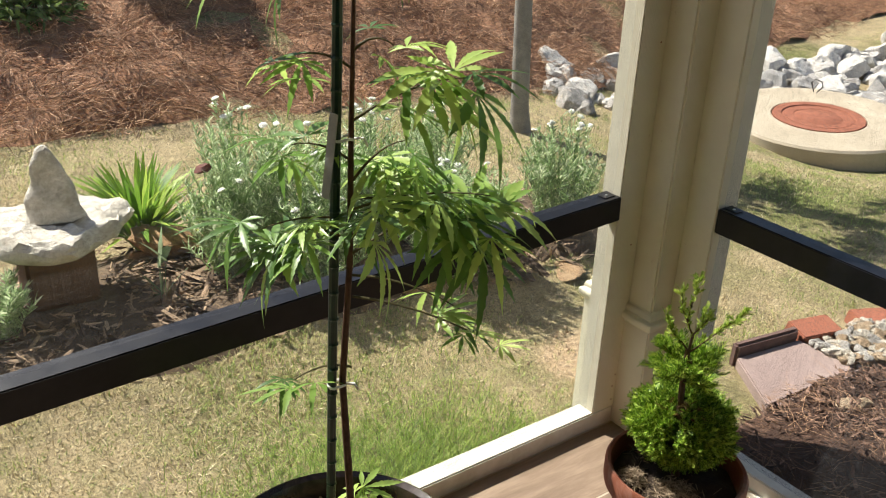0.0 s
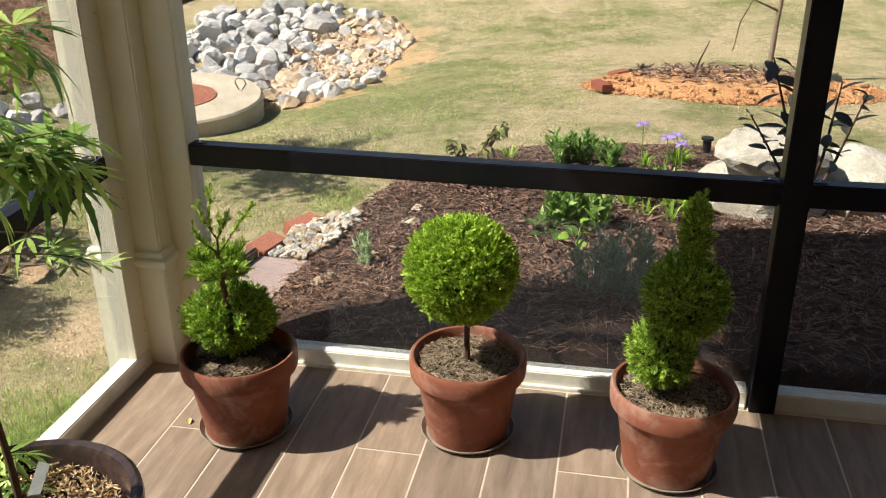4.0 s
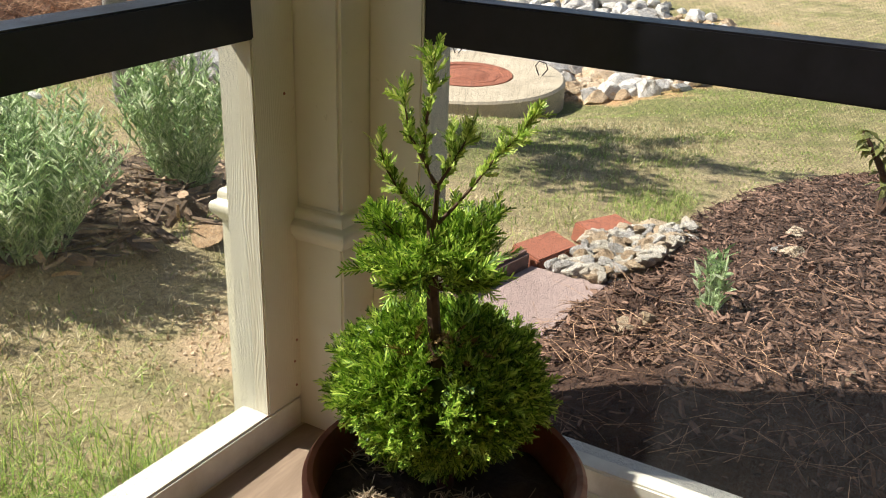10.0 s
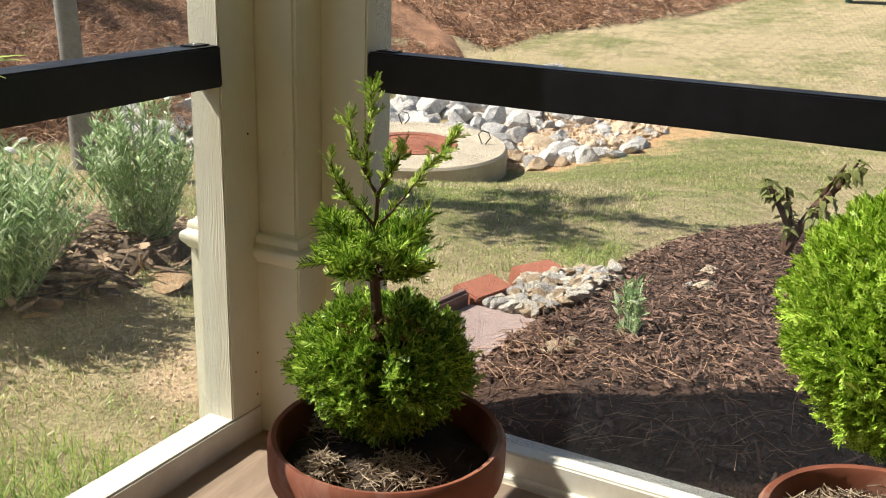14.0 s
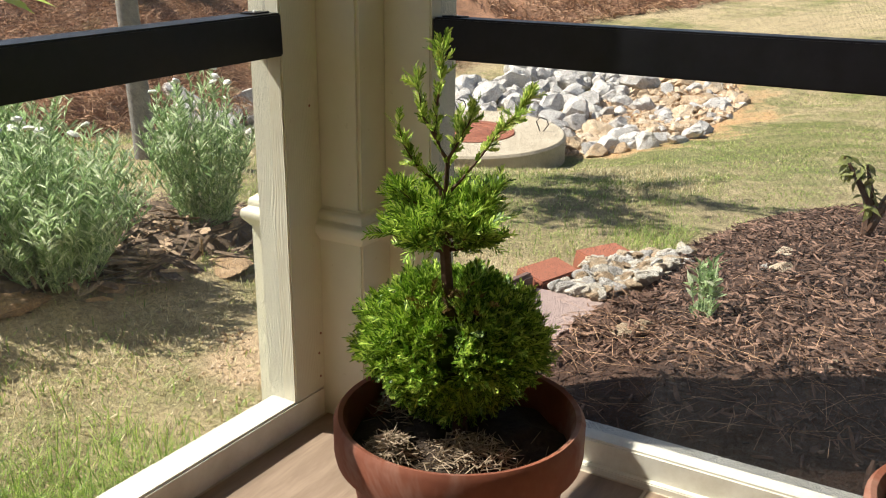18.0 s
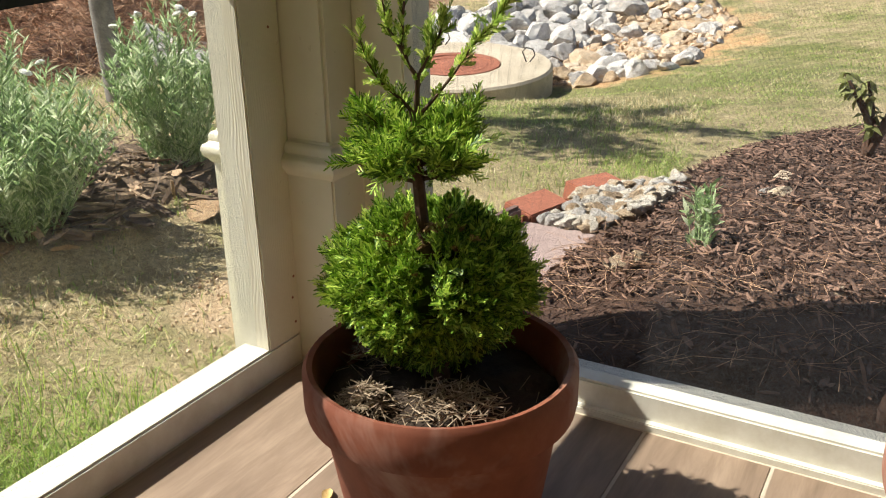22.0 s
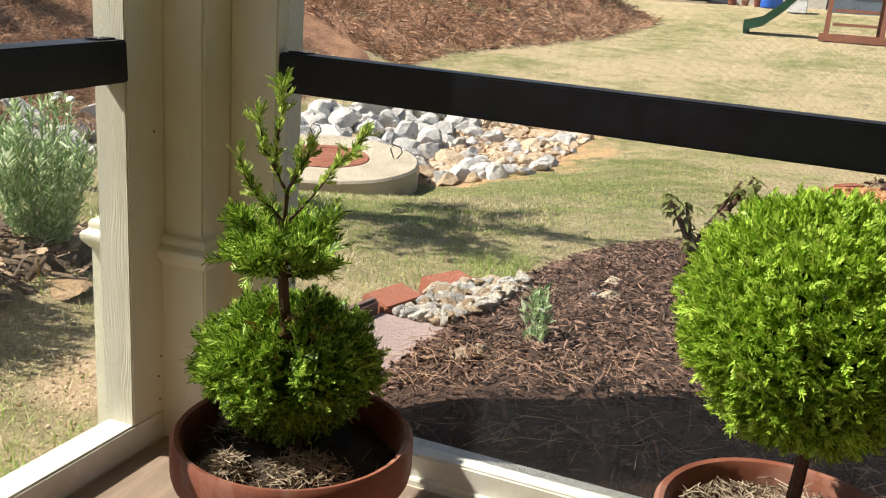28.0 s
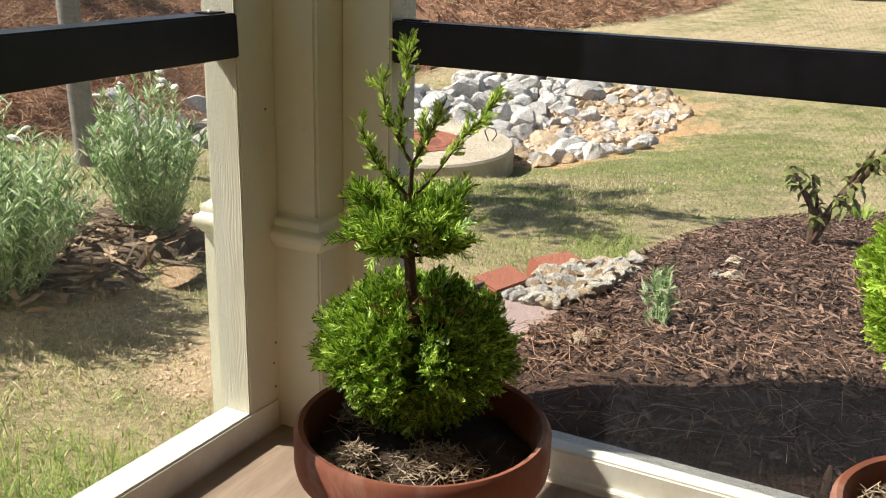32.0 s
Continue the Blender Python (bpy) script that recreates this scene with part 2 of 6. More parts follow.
M_ARB = frond_material("arborvitae_leaf", (0.045, 0.105, 0.009), (0.20, 0.37, 0.03), (0.66, 0.80, 0.15), 0.25)
M_BALL = frond_material("bright_arborvitae_leaf", (0.12, 0.22, 0.015), (0.35, 0.55, 0.045), (0.66, 0.80, 0.15), 0.32)
M_TIPS = frond_material("arborvitae_tip", (0.11, 0.20, 0.02), (0.32, 0.48, 0.06), (0.76, 0.84, 0.24), 0.34)
M_DEADSPRAY = speckled("dead_frond", (0.14, 0.075, 0.03), (0.42, 0.27, 0.13), 40, 0.9, 0.3, 0.002, "island").mat
# Near-black green: the shade deep inside the foliage, put into the core's colour.
M_ARB_IN = speckled("foliage_shade_core", (0.02, 0.032, 0.007), (0.06, 0.085, 0.018), 60, 0.9).mat
M_TRUNK = speckled("brown_bark", (0.045, 0.024, 0.016), (0.15, 0.085, 0.055), 40, 0.85, 0.6, 0.004).mat
M_MULCH = speckled("mulch_bed", (0.025, 0.013, 0.009), (0.12, 0.068, 0.046), 18, 0.95, 1.0, 0.03).mat
M_CHIP = speckled("bark_chip", (0.020, 0.011, 0.008), (0.27, 0.165, 0.118), 25, 0.9, 0.5, 0.003, "island").mat
def stone_material(name, dark, mid, light, dirt):
    """Broken stone: mottled faces, fine grit, soil in the hollows and a tone of its own for each piece."""
    n = Nodes(name, 0.9, 0.0, 0.2)
    a, b, c = n.noise(2.4, 6, 0.7, None, 0.7), n.noise(11.0, 5, 0.75), n.noise(45.0, 3)
    f = n.math("ADD", n.math("MULTIPLY", a, 0.5), n.math("ADD", n.math("MULTIPLY", b, 0.32), n.math("MULTIPLY", n.each(), 0.18)))
    col = n.ramp(f, (0.3, dark), (0.47, mid), (0.66, light))
    n.color(n.mix(n.ramp(n.noise(3.3, 5, 0.7, None, 0.4), (0.52, (0, 0, 0)), (0.72, (0.7, 0.7, 0.7))), col, dirt))
    n.bump(n.math("ADD", n.math("MULTIPLY", b, 0.7), n.math("MULTIPLY", c, 0.3)), 0.9, 0.012)
    return n.mat


M_ROCK = stone_material("white_rock", (0.16, 0.15, 0.14), (0.46, 0.44, 0.41), (0.76, 0.73, 0.67), (0.42, 0.32, 0.21))
M_TANROCK = stone_material("tan_rock", (0.22, 0.15, 0.09), (0.46, 0.35, 0.23), (0.72, 0.62, 0.48), (0.50, 0.28, 0.13))
M_CONC = speckled("concrete", (0.30, 0.25, 0.175), (0.55, 0.48, 0.365), 2.6, 0.9, 0.3, 0.004).mat
M_RUST = speckled("rusted_iron", (0.17, 0.055, 0.030), (0.36, 0.14, 0.085), 12.0, 0.85, 0.4, 0.004).mat
M_STRAW = speckled("pine_straw", (0.07, 0.032, 0.017), (0.47, 0.25, 0.14), 3.0, 0.9, 0.8, 0.03, "none", 30).mat
M_NEEDLE = speckled("straw_needle", (0.11, 0.05, 0.025), (0.66, 0.42, 0.26), 4.0, 0.8, 0.1, 0.001, "island").mat
M_BRICK = speckled("red_brick", (0.20, 0.06, 0.035), (0.38, 0.145, 0.09), 18, 0.9, 0.5, 0.004, "object").mat
M_SLATE = speckled("pinkish_slab", (0.23, 0.165, 0.15), (0.37, 0.285, 0.255), 6, 0.8, 0.3, 0.004).mat
M_SAUCER = speckled("cloudy_plastic", (0.13, 0.10, 0.075), (0.34, 0.29, 0.22), 9, 0.3, 0.1, 0.001, spec=0.5).mat
M_IRON = speckled("dark_iron", (0.03, 0.025, 0.022), (0.09, 0.07, 0.06), 20, 0.7).mat
M_STEEL = Nodes("steel_screw", 0.35, 1.0).mat
# Walls and ceiling stay out of view; tones set by the light they bounce.
M_HOUSE = speckled("unseen_house_wall", (0.24, 0.19, 0.15), (0.34, 0.28, 0.22), 4, 0.8).mat
M_CEIL = speckled("porch_ceiling_paint", (0.76, 0.74, 0.67), (0.82, 0.80, 0.74), 4, 0.7).mat

# ---- building tools ----


def mesh_of(name, bm, material, smooth=True):
    me = bpy.data.meshes.new(name)
    bm.normal_update()
    bm.to_mesh(me)
    bm.free()
    me.materials.append(material)
    if smooth:
        me.polygons.foreach_set("use_smooth", [True] * len(me.polygons))
        me.set_sharp_from_angle(angle=radians(38))
    return me


def raw_mesh(name, verts, faces, material, smooth=False):
    me = bpy.data.meshes.new(name)
    me.from_pydata(np.asarray(verts, float).tolist(), [], [tuple(int(i) for i in q) for q in faces])
    me.materials.append(material)
    if smooth:
        me.polygons.foreach_set("use_smooth", [True] * len(me.polygons))
    me.update()
    return me


def part(name, data, material=None, parent=None, label="", m=None):
    """Links a bmesh or a mesh as one object, under a thing where one is given."""
    me = mesh_of(name, data, material) if isinstance(data, bmesh.types.BMesh) else data
    ob = new(name, me)
    if parent is not None:
        ob.parent = parent
    if m is not None:
        ob.matrix_local = m
    return tagged(ob, label)


def thing(name, label, category, at=(0, 0, 0), group="", kind="", turn=0.0):
    ob = new(name)
    ob.empty_display_size = 0.05
    ob.matrix_world = pose(*at, 0, 0, turn)
    return tagged(ob, label, category, group, kind)


def box(x0, x1, y0, y1, z0, z1, bevel=0.003, bm=None):
    own = bm or bmesh.new()
    made = bmesh.ops.create_cube(own, size=1.0, matrix=Matrix.LocRotScale(
        ((x0 + x1) / 2, (y0 + y1) / 2, (z0 + z1) / 2), None, (x1 - x0, y1 - y0, z1 - z0)))["verts"]
    if bevel:
        edges = list({e for v in made for e in v.link_edges})
        bmesh.ops.bevel(own, geom=edges, offset=bevel, segments=2, affect="EDGES", clamp_overlap=True)
    return own


def lathe(profile, steps=48, bm=None, wobble=0.0):
    """Turns a list of (radius, height) round the z axis."""
    own = bm or bmesh.new()
    rings = []
    for r, z in profile:
        if r < 1e-5:
            rings.append([own.verts.new((0, 0, z))])
        else:
            rings.append([own.verts.new((r * math.cos(a) * (1 + wobble * math.sin(2 * a + 1)), r * math.sin(a), z))
                          for a in (2 * math.pi * k / steps for k in range(steps))])
    for a, b in zip(rings, rings[1:]):
        for k in range(steps):
            j = (k + 1) % steps
            if len(a) == 1 and len(b) == 1:
                continue
            if len(a) == 1:
                own.faces.new((a[0], b[k], b[j]))
            elif len(b) == 1:
                own.faces.new((a[k], a[j], b[0]))
            else:
                own.faces.new((a[k], a[j], b[j], b[k]))
    bmesh.ops.recalc_face_normals(own, faces=own.faces)
    return own


def tube(points, radii, sides=7, bm=None):
    """A tapered round stem along points."""
    own = bm or bmesh.new()
    pts = [Vector(p) for p in points]
    rings = []
    for i, p in enumerate(pts):
        d = (pts[min(i + 1, len(pts) - 1)] - pts[max(i - 1, 0)]).normalized()
        side = d.cross(Vector((0.31, 0.17, 0.93)) if abs(d.z) < 0.9 else Vector((1, 0.2, 0))).normalized()
        up = d.cross(side)
        r = radii[i] if isinstance(radii, (list, tuple)) else radii
        rings.append([own.verts.new(p + side * (r * math.cos(a)) + up * (r * math.sin(a)))
                      for a in (2 * math.pi * k / sides for k in range(sides))])
    for a, b in zip(rings, rings[1:]):
        for k in range(sides):
            j = (k + 1) % sides
            own.faces.new((a[k], a[j], b[j], b[k]))
    own.faces.new(rings[0][::-1])
    own.faces.new(rings[-1])
    return own


def frames_from(dirs, seed=0):
    """Three unit axes for each direction, with a random spin."""
    r = np.random.default_rng(seed)
    d = dirs / np.linalg.norm(dirs, axis=1, keepdims=True)
    q = r.normal(size=d.shape)
    s = np.cross(d, q)
    s /= np.linalg.norm(s, axis=1, keepdims=True)
    return d, s, np.cross(d, s)


def blades(roots, dirs, lengths, widths, seed=0, bend=0.0, side=None):
    """Flat pointed blades: verts and faces, four triangles-worth each, bending down towards the tip."""
    d, s, u = frames_from(dirs, seed)
    if side is not None:
        s = side
    n = len(roots)
    L, W = lengths[:, None], widths[:, None]
    mid = roots + d * L * 0.5
    tip = roots + d * L + np.array([0, 0, -1.0]) * bend * L
    v = np.stack([roots - s * W * 0.35, roots + s * W * 0.35, mid + s * W * 0.5, mid - s * W * 0.5, tip], 1).reshape(-1, 3)
    k = np.arange(n) * 5
    quads = np.stack([k, k + 1, k + 2, k + 3], 1).tolist()
    tris = np.stack([k + 3, k + 2, k + 4], 1).tolist()
    return v, quads + tris


def join_geo(*pairs):
    verts, faces, at = [], [], 0
    for v, f in pairs:
        verts.append(v)
        faces += [tuple(i + at for i in q) for q in f]
        at += len(v)
    return np.concatenate(verts), faces


def strips(a, b, width, seed=0):
    """Three-sided sticks from each a to each b, as verts and faces."""
    d, s, u = frames_from(b - a, seed)
    w = width[:, None] if isinstance(width, np.ndarray) else width
    ring = [s * w * math.cos(t) + u * w * math.sin(t) for t in (0, 2.094, 4.189)]
    v = np.stack([a + ring[0], a + ring[1], a + ring[2], b + ring[0] * 0.7, b + ring[1] * 0.7, b + ring[2] * 0.7], 1).reshape(-1, 3)
    k = np.arange(len(a)) * 6
    f = []
    for i, j in ((0, 1), (1, 2), (2, 0)):
        f += np.stack([k + i, k + j, k + j + 3, k + i + 3], 1).tolist()
    return v, f


def rock_mesh(name, material, seed, flat=0.7, rough=0.35, round_off=0.0):
    """A broken stone: a ball cut by a few deep planes, its faces roughened."""
    bm = bmesh.new()
    bmesh.ops.create_icosphere(bm, subdivisions=3, radius=1.0)
    r = random.Random(seed)
    planes = [(Vector((r.gauss(0, 1), r.gauss(0, 1), r.gauss(0, 1))).normalized(), r.uniform(0.5, 0.84) + round_off) for _ in range(11)]
    for v in bm.verts:
        for nrm, d in planes:
            over = v.co.dot(nrm) - d
            if over > 0:
                v.co -= nrm * over
        v.co *= 1.25 + rough * 0.22 * noise.noise(v.co * 2.1 + Vector((seed, 0, 0))) + rough * 0.16 * noise.noise(v.co * 5 + Vector((0, seed, 0)))
        v.co.z *= flat
    me = mesh_of(name, bm, material)
    me.set_sharp_from_angle(angle=radians(16))
    return me


def bank_edge(x):
    """Where the pine-straw bank begins, in y."""
    return float(np.interp(x, [-60, 5, 9, 12, 16, 19.5, 24, 60], [5.75, 5.75, 6.6, 6.9, 6.7, 4.9, 4.3, 40.0]))


def ground_z(x, y):
    """Height of the bare ground: a gentle fall to the drain, then a long rise, and the bank behind."""
    z = -0.13 - 0.04 * min(max(0.0, x - 2.5), 9.0) + 0.097 * min(max(0.0, x - 11.0), 30.0)
    z -= 0.46 * math.exp(-((x - 8.2) ** 2 / 7 + (y - 4.3) ** 2 / 4))
    z -= 0.11 * math.exp(-((x - 7.1) ** 2 + (y - 3.8) ** 2) / 0.7)
    z += 0.10 * math.exp(-((y - 3.2) / 0.55) ** 4) * (1 if x < 2.6 else math.exp(-((x - 2.6) / 0.8) ** 2))
    d = max(0.0, y - bank_edge(x))
    return z + min(0.40 * d, 3.2)


def mulch_z(x, y):
    r = (((x - 2.6) / 3.0) ** 4 + ((y + 1.2) / 2.68) ** 4) ** 0.25
    z = ground_z(x, y) + 0.19 * max(0.0, 1 - r ** 7)
    z += 0.05 * math.exp(-((x - 2.82) / 0.2) ** 2 - ((y - 1.33) / 0.09) ** 2)
    return r, z if x > 2.12 else -0.22


# ---- ground ----
def axis(*spans):
    out = []
    for a, b, step in spans:
        out += list(np.arange(a, b - 1e-6, step))
    return out + [spans[-1][1]]


xs = axis((-60, -12, 6), (-12, -1, 1.0), (-1, 14, 0.12), (14, 30, 0.6), (30, 160, 6))
ys = axis((-90, -12, 6), (-12, -3, 0.8), (-3, 8, 0.12), (8, 20, 0.6), (20, 110, 6))
gv, gf = [], []
for i, x in enumerate(xs):
    for j, y in enumerate(ys):
        z = ground_z(x, y) + 0.02 * noise.noise(Vector((x * 1.3, y * 1.3, 0))) + 0.008 * noise.noise(Vector((x * 7, y * 7, 3)))
        if -3.2 < x < 2.14 and -4 < y < 1.75:
            z = min(z, -0.2)
        gv.append((x, y, z))
        if i and j:
            a = i * len(ys) + j
            gf.append((a - len(ys) - 1, a - 1, a, a - len(ys)))
ground = tagged(new("ground", raw_mesh("ground", gv, gf, M_GROUND, True)), "patchy tan and green dormant lawn", "ground", kind="structure")

# ---- porch ----
floor = tagged(new("floor", mesh_of("floor", box(-2.6, 2.12, -3.2, 1.7, -0.2, -0.0012, 0.0), M_GROUT)), "pale grout bed under wood-look planks", "floor", kind="structure")


def fixed(name, bm, material, label, category):
    return tagged(new(name, mesh_of(name, bm, material)), label, category, kind="structure")


fixed("sill_north", box(-2.6, 1.93, 1.603, 1.668, -0.004, 0.059, 0.004), M_SILL, "white painted wooden sill under the screen", "sill")
fixed("sill_east", box(2.017, 2.083, -0.405, 1.5, -0.004, 0.058, 0.004), M_SILL, "white painted wooden sill under the screen", "sill")
fixed("trim_east", box(2.004, 2.019, -0.4, 1.5, -0.003, 0.0115, 0.002), M_SILL, "narrow cream base strip along the sill", "trim")
fixed("sill_east_far", box(2.017, 2.083, -3.2, -0.49, -0.004, 0.058, 0.004), M_SILL, "white painted wooden sill beyond the black post", "sill")

# the corner column with its two jambs
column = thing("column", "cream painted square corner column with a moulded base", "column", (2.066, 1.643, -0.118), kind="structure")
part("shaft", box(-0.126, 0.126, -0.127, 0.127, 0.5, 3.0, 0.006), M_COLUMN, column)
part("plinth", box(-0.136, 0.136, -0.137, 0.137, 0.0, 0.492, 0.004), M_COLUMN, column)


def square_ring(profile):
    """A square moulding: (half width, height) pairs swept round four mitred corners."""
    bm = bmesh.new()
    rings = [[bm.verts.new((sx * h, sy * h, z)) for sx, sy in ((-1, -1), (1, -1), (1, 1), (-1, 1))] for h, z in profile]
    for lo_, hi_ in zip(rings, rings[1:]):
        for k in range(4):
            bm.faces.new((lo_[k], lo_[(k + 1) % 4], hi_[(k + 1) % 4], hi_[k]))
    bm.faces.new(rings[0][::-1])
    bm.faces.new(rings[-1])
    return bm


part("moulding", square_ring([(0.1375, 0.484), (0.139, 0.486), (0.141, 0.490), (0.1465, 0.496), (0.1495, 0.501), (0.1505, 0.507), (0.150, 0.513), (0.147, 0.518), (0.141, 0.521), (0.1385, 0.524), (0.139, 0.530), (0.138, 0.536), (0.1345, 0.541), (0.1285, 0.543), (0.1265, 0.547)]), M_COLUMN, column, "rounded cream moulding band")
jamb_n = fixed("jamb_north", box(1.842, 1.9405, 1.604, 1.675, 0.057, 2.95, 0.003), M_PAINT, "cream painted wood-grain jamb beside the column", "jamb")
fixed("jamb_east", box(2.020, 2.11, 1.415, 1.5165, 0.056, 2.95, 0.003), M_COLUMN, "cream painted wood-grain jamb beside the column", "jamb")
NAIL = mesh_of("nail_head", lathe([(0, 0.0012), (0.002, 0.001), (0.0026, 0.0)], 10), M_RUST)
for x, z in ((1.915, 0.135), (1.922, 0.175), (1.918, 0.085), (1.912, 0.62), (1.92, 1.2)):
    part("nail_head", NAIL, None, jamb_n, "rusty nail head", pose(x, 1.604, z, 90, 0, 0))


def rail(name, x0, x1, y0, y1, label, ends):
    r = thing(name, label, "rail", ((x0 + x1) / 2, (y0 + y1) / 2, 0.71))
    hx, hy = (x1 - x0) / 2, (y1 - y0) / 2
    part("bar", box(-hx, hx, -hy, hy, 0.0, 0.071, 0.003), M_RAIL, r)
    long_x = hx > hy
    for end in ends:
        cx, cy = (end * (hx - 0.03), 0.0) if long_x else (0.0, end * (hy - 0.03))
        ex, ey = (0.02, hy * 0.5) if long_x else (hx * 0.5, 0.02)
        clip = part("bracket", box(-ex, ex, -ey, ey, 0.0, 0.0028, 0.001), M_RAIL, r, "small black metal corner bracket", pose(cx, cy, 0.071))
        part("screw", lathe([(0, 0.0052), (0.003, 0.005), (0.0042, 0.0035), (0.0042, 0.0)], 12), M_STEEL, clip, "bright screw head")
    return r


rail_n = rail("screen_rail", -2.6, 1.842, 1.596, 1.658, "black painted horizontal screen rail fixed to the jamb", (1,))
# the north rail was fixed out of level, falling towards the west
rail_n.matrix_world = Matrix.Translation((1.842, 1.627, 0.713)) @ Matrix.Rotation(-0.042, 4, "Y") @ Matrix.Translation((-2.221, 0, 0))
rail_e = rail("screen_rail", 2.023, 2.08, -0.41, 1.415, "black painted horizontal screen rail between jamb and post", (1, -1))
rail_e.matrix_world = Matrix.Translation((2.0515, 1.415, 0.705)) @ Matrix.Rotation(0.012, 4, "X") @ Matrix.Translation((0, -0.9125, 0))
rail_e2 = rail("screen_rail", 2.023, 2.08, -3.2, -0.488, "black painted horizontal screen rail beyond the post", (1,))
rail_e2.matrix_world = Matrix.Translation((2.0515, -1.844, 0.683))
post = thing("screen_post", "black painted upright post standing on the porch floor", "post", (2.025, -0.449, 0.0))
part("shaft", box(-0.035, 0.045, -0.039, 0.039, 0.0, 2.95, 0.003), M_RAIL, post)

# roof and house, over and behind the eye: roof edges fitted to the shade below, walls kept dark to cut bounce
fixed("header_north", box(-2.6, 2.2, 1.56, 1.72, 2.59, 3.2, 0.0), M_PAINT, "cream painted beam over the north screen", "beam")
fixed("header_east", box(2.0, 2.2, -3.2, 1.56, 2.9, 3.2, 0.0), M_PAINT, "cream painted beam over the east screen", "beam")
fixed("eave_east", box(2.2, 2.72, -3.35, 1.72, 2.59, 2.75, 0.0), M_PAINT, "cream painted boxed eave over the east bed", "eave")
fixed("ceiling", box(-2.6, 2.0, -3.2, 1.56, 3.0, 3.1, 0.0), M_CEIL, "pale painted porch ceiling", "ceiling")
fixed("wall_west", box(-2.75, -2.6, -3.2, 1.72, -0.2, 3.2, 0.0), M_HOUSE, "plain brown unseen wall, kept dark to cut bounce light", "wall")
fixed("wall_south", box(-2.75, 2.2, -3.35, -3.2, -0.2, 3.2, 0.0), M_HOUSE, "plain brown unseen wall, kept dark to cut bounce light", "wall")


# ---- topiaries ----
def sprigs(roots, dirs, length, seed, wide=0.0021, pairs=(0.18, 0.34, 0.50, 0.66, 0.82)):
    """Flat arborvitae fronds: a thin axis with shorter fingers up both sides, each a narrow blade."""
    r = np.random.default_rng(seed)
    d, s, u = frames_from(dirs, seed)
    n = len(roots)
    L = (length * r.uniform(0.6, 1.4, n))[:, None]

    def finger(a, way, run, w):
        side = np.cross(way, u)
        side /= np.linalg.norm(side, axis=1, keepdims=True)
        tip = a + way * run
        mid = a + way * run * 0.55 + u * run * 0.06
        v = np.stack([a - side * w * 0.3, a + side * w * 0.3, mid + side * w * 0.5, tip + side * w * 0.36, tip - side * w * 0.36, mid - side * w * 0.5], 1).reshape(-1, 3)
        k = np.arange(n) * 6
        return v, np.stack([k, k + 1, k + 2, k + 5], 1).tolist() + np.stack([k + 5, k + 2, k + 3, k + 4], 1).tolist()

    out = [finger(roots, d, L, wide)]
    for f in pairs:
        for side in (-1, 1):
            base = roots + d * L * (f + 0.05 * side)
            way = d * 0.85 + s * side * 0.56 + u * r.uniform(-0.3, 0.3, n)[:, None] + np.array([0, 0, 0.12])
            way /= np.linalg.norm(way, axis=1, keepdims=True)
            out.append(finger(base, way, L * (0.5 - 0.28 * f) * r.uniform(0.6, 1.25, n)[:, None], wide * 0.92))
    return join_geo(*out)


def crown_cloud(radius, height, count, seed, up=0.22, lo=0.6, hi=0.88, taper=0.0, lumps=0.1):
    r = np.random.default_rng(seed)
    d = r.normal(size=(count, 3))
    d /= np.linalg.norm(d, axis=1, keepdims=True)
    lump = np.array([1 + lumps * noise.noise(Vector(p) * 2.6 + Vector((seed, 0, 0))) + 0.6 * lumps * noise.noise(Vector(p) * 6 + Vector((0, seed, 0))) for p in d.tolist()])
    slim = np.where(d[:, 2] < 0, 1 + taper * d[:, 2], 1.0)
    roots = d * np.column_stack([radius * slim, radius * slim, np.full(count, height)]) * (lump * r.uniform(lo, hi, count))[:, None]
    way = d + r.normal(size=d.shape) * 0.5 + np.array([0, 0, up])
    return roots, way


def foliage_ball(parent, name, at, radius, height, count, length, seed, up=0.22, gap=0.0, lo=0.6, hi=0.88, core=0.62, taper=0.0, lumps=0.1, leaf=None):
    # Added solid core, coloured as inner shade, stops light passing through the crown.
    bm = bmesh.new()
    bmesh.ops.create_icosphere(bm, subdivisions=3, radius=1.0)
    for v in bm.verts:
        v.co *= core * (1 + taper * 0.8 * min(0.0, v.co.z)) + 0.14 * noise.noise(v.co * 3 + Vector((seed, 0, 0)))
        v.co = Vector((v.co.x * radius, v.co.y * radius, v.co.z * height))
    roots, way = crown_cloud(radius, height, count, seed, up, lo, hi, taper, lumps)
    if gap:
        # the stem shows through a cleft in the top and on the side of the light
        front = np.array([-0.85, -0.5])
        across = roots[:, :2] @ np.array([0.5, -0.85])
        clear = ~((np.abs(across + 0.004) < gap * 0.45) & (roots[:, :2] @ front > -0.02) & (roots[:, 2] > -0.01))
        roots, way = roots[clear], way[clear]
    me = raw_mesh(name, *sprigs(roots, way, length, seed), leaf or M_ARB)
    c = part(name, me, None, parent, m=pose(*at))
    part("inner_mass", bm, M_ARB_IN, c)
    return c


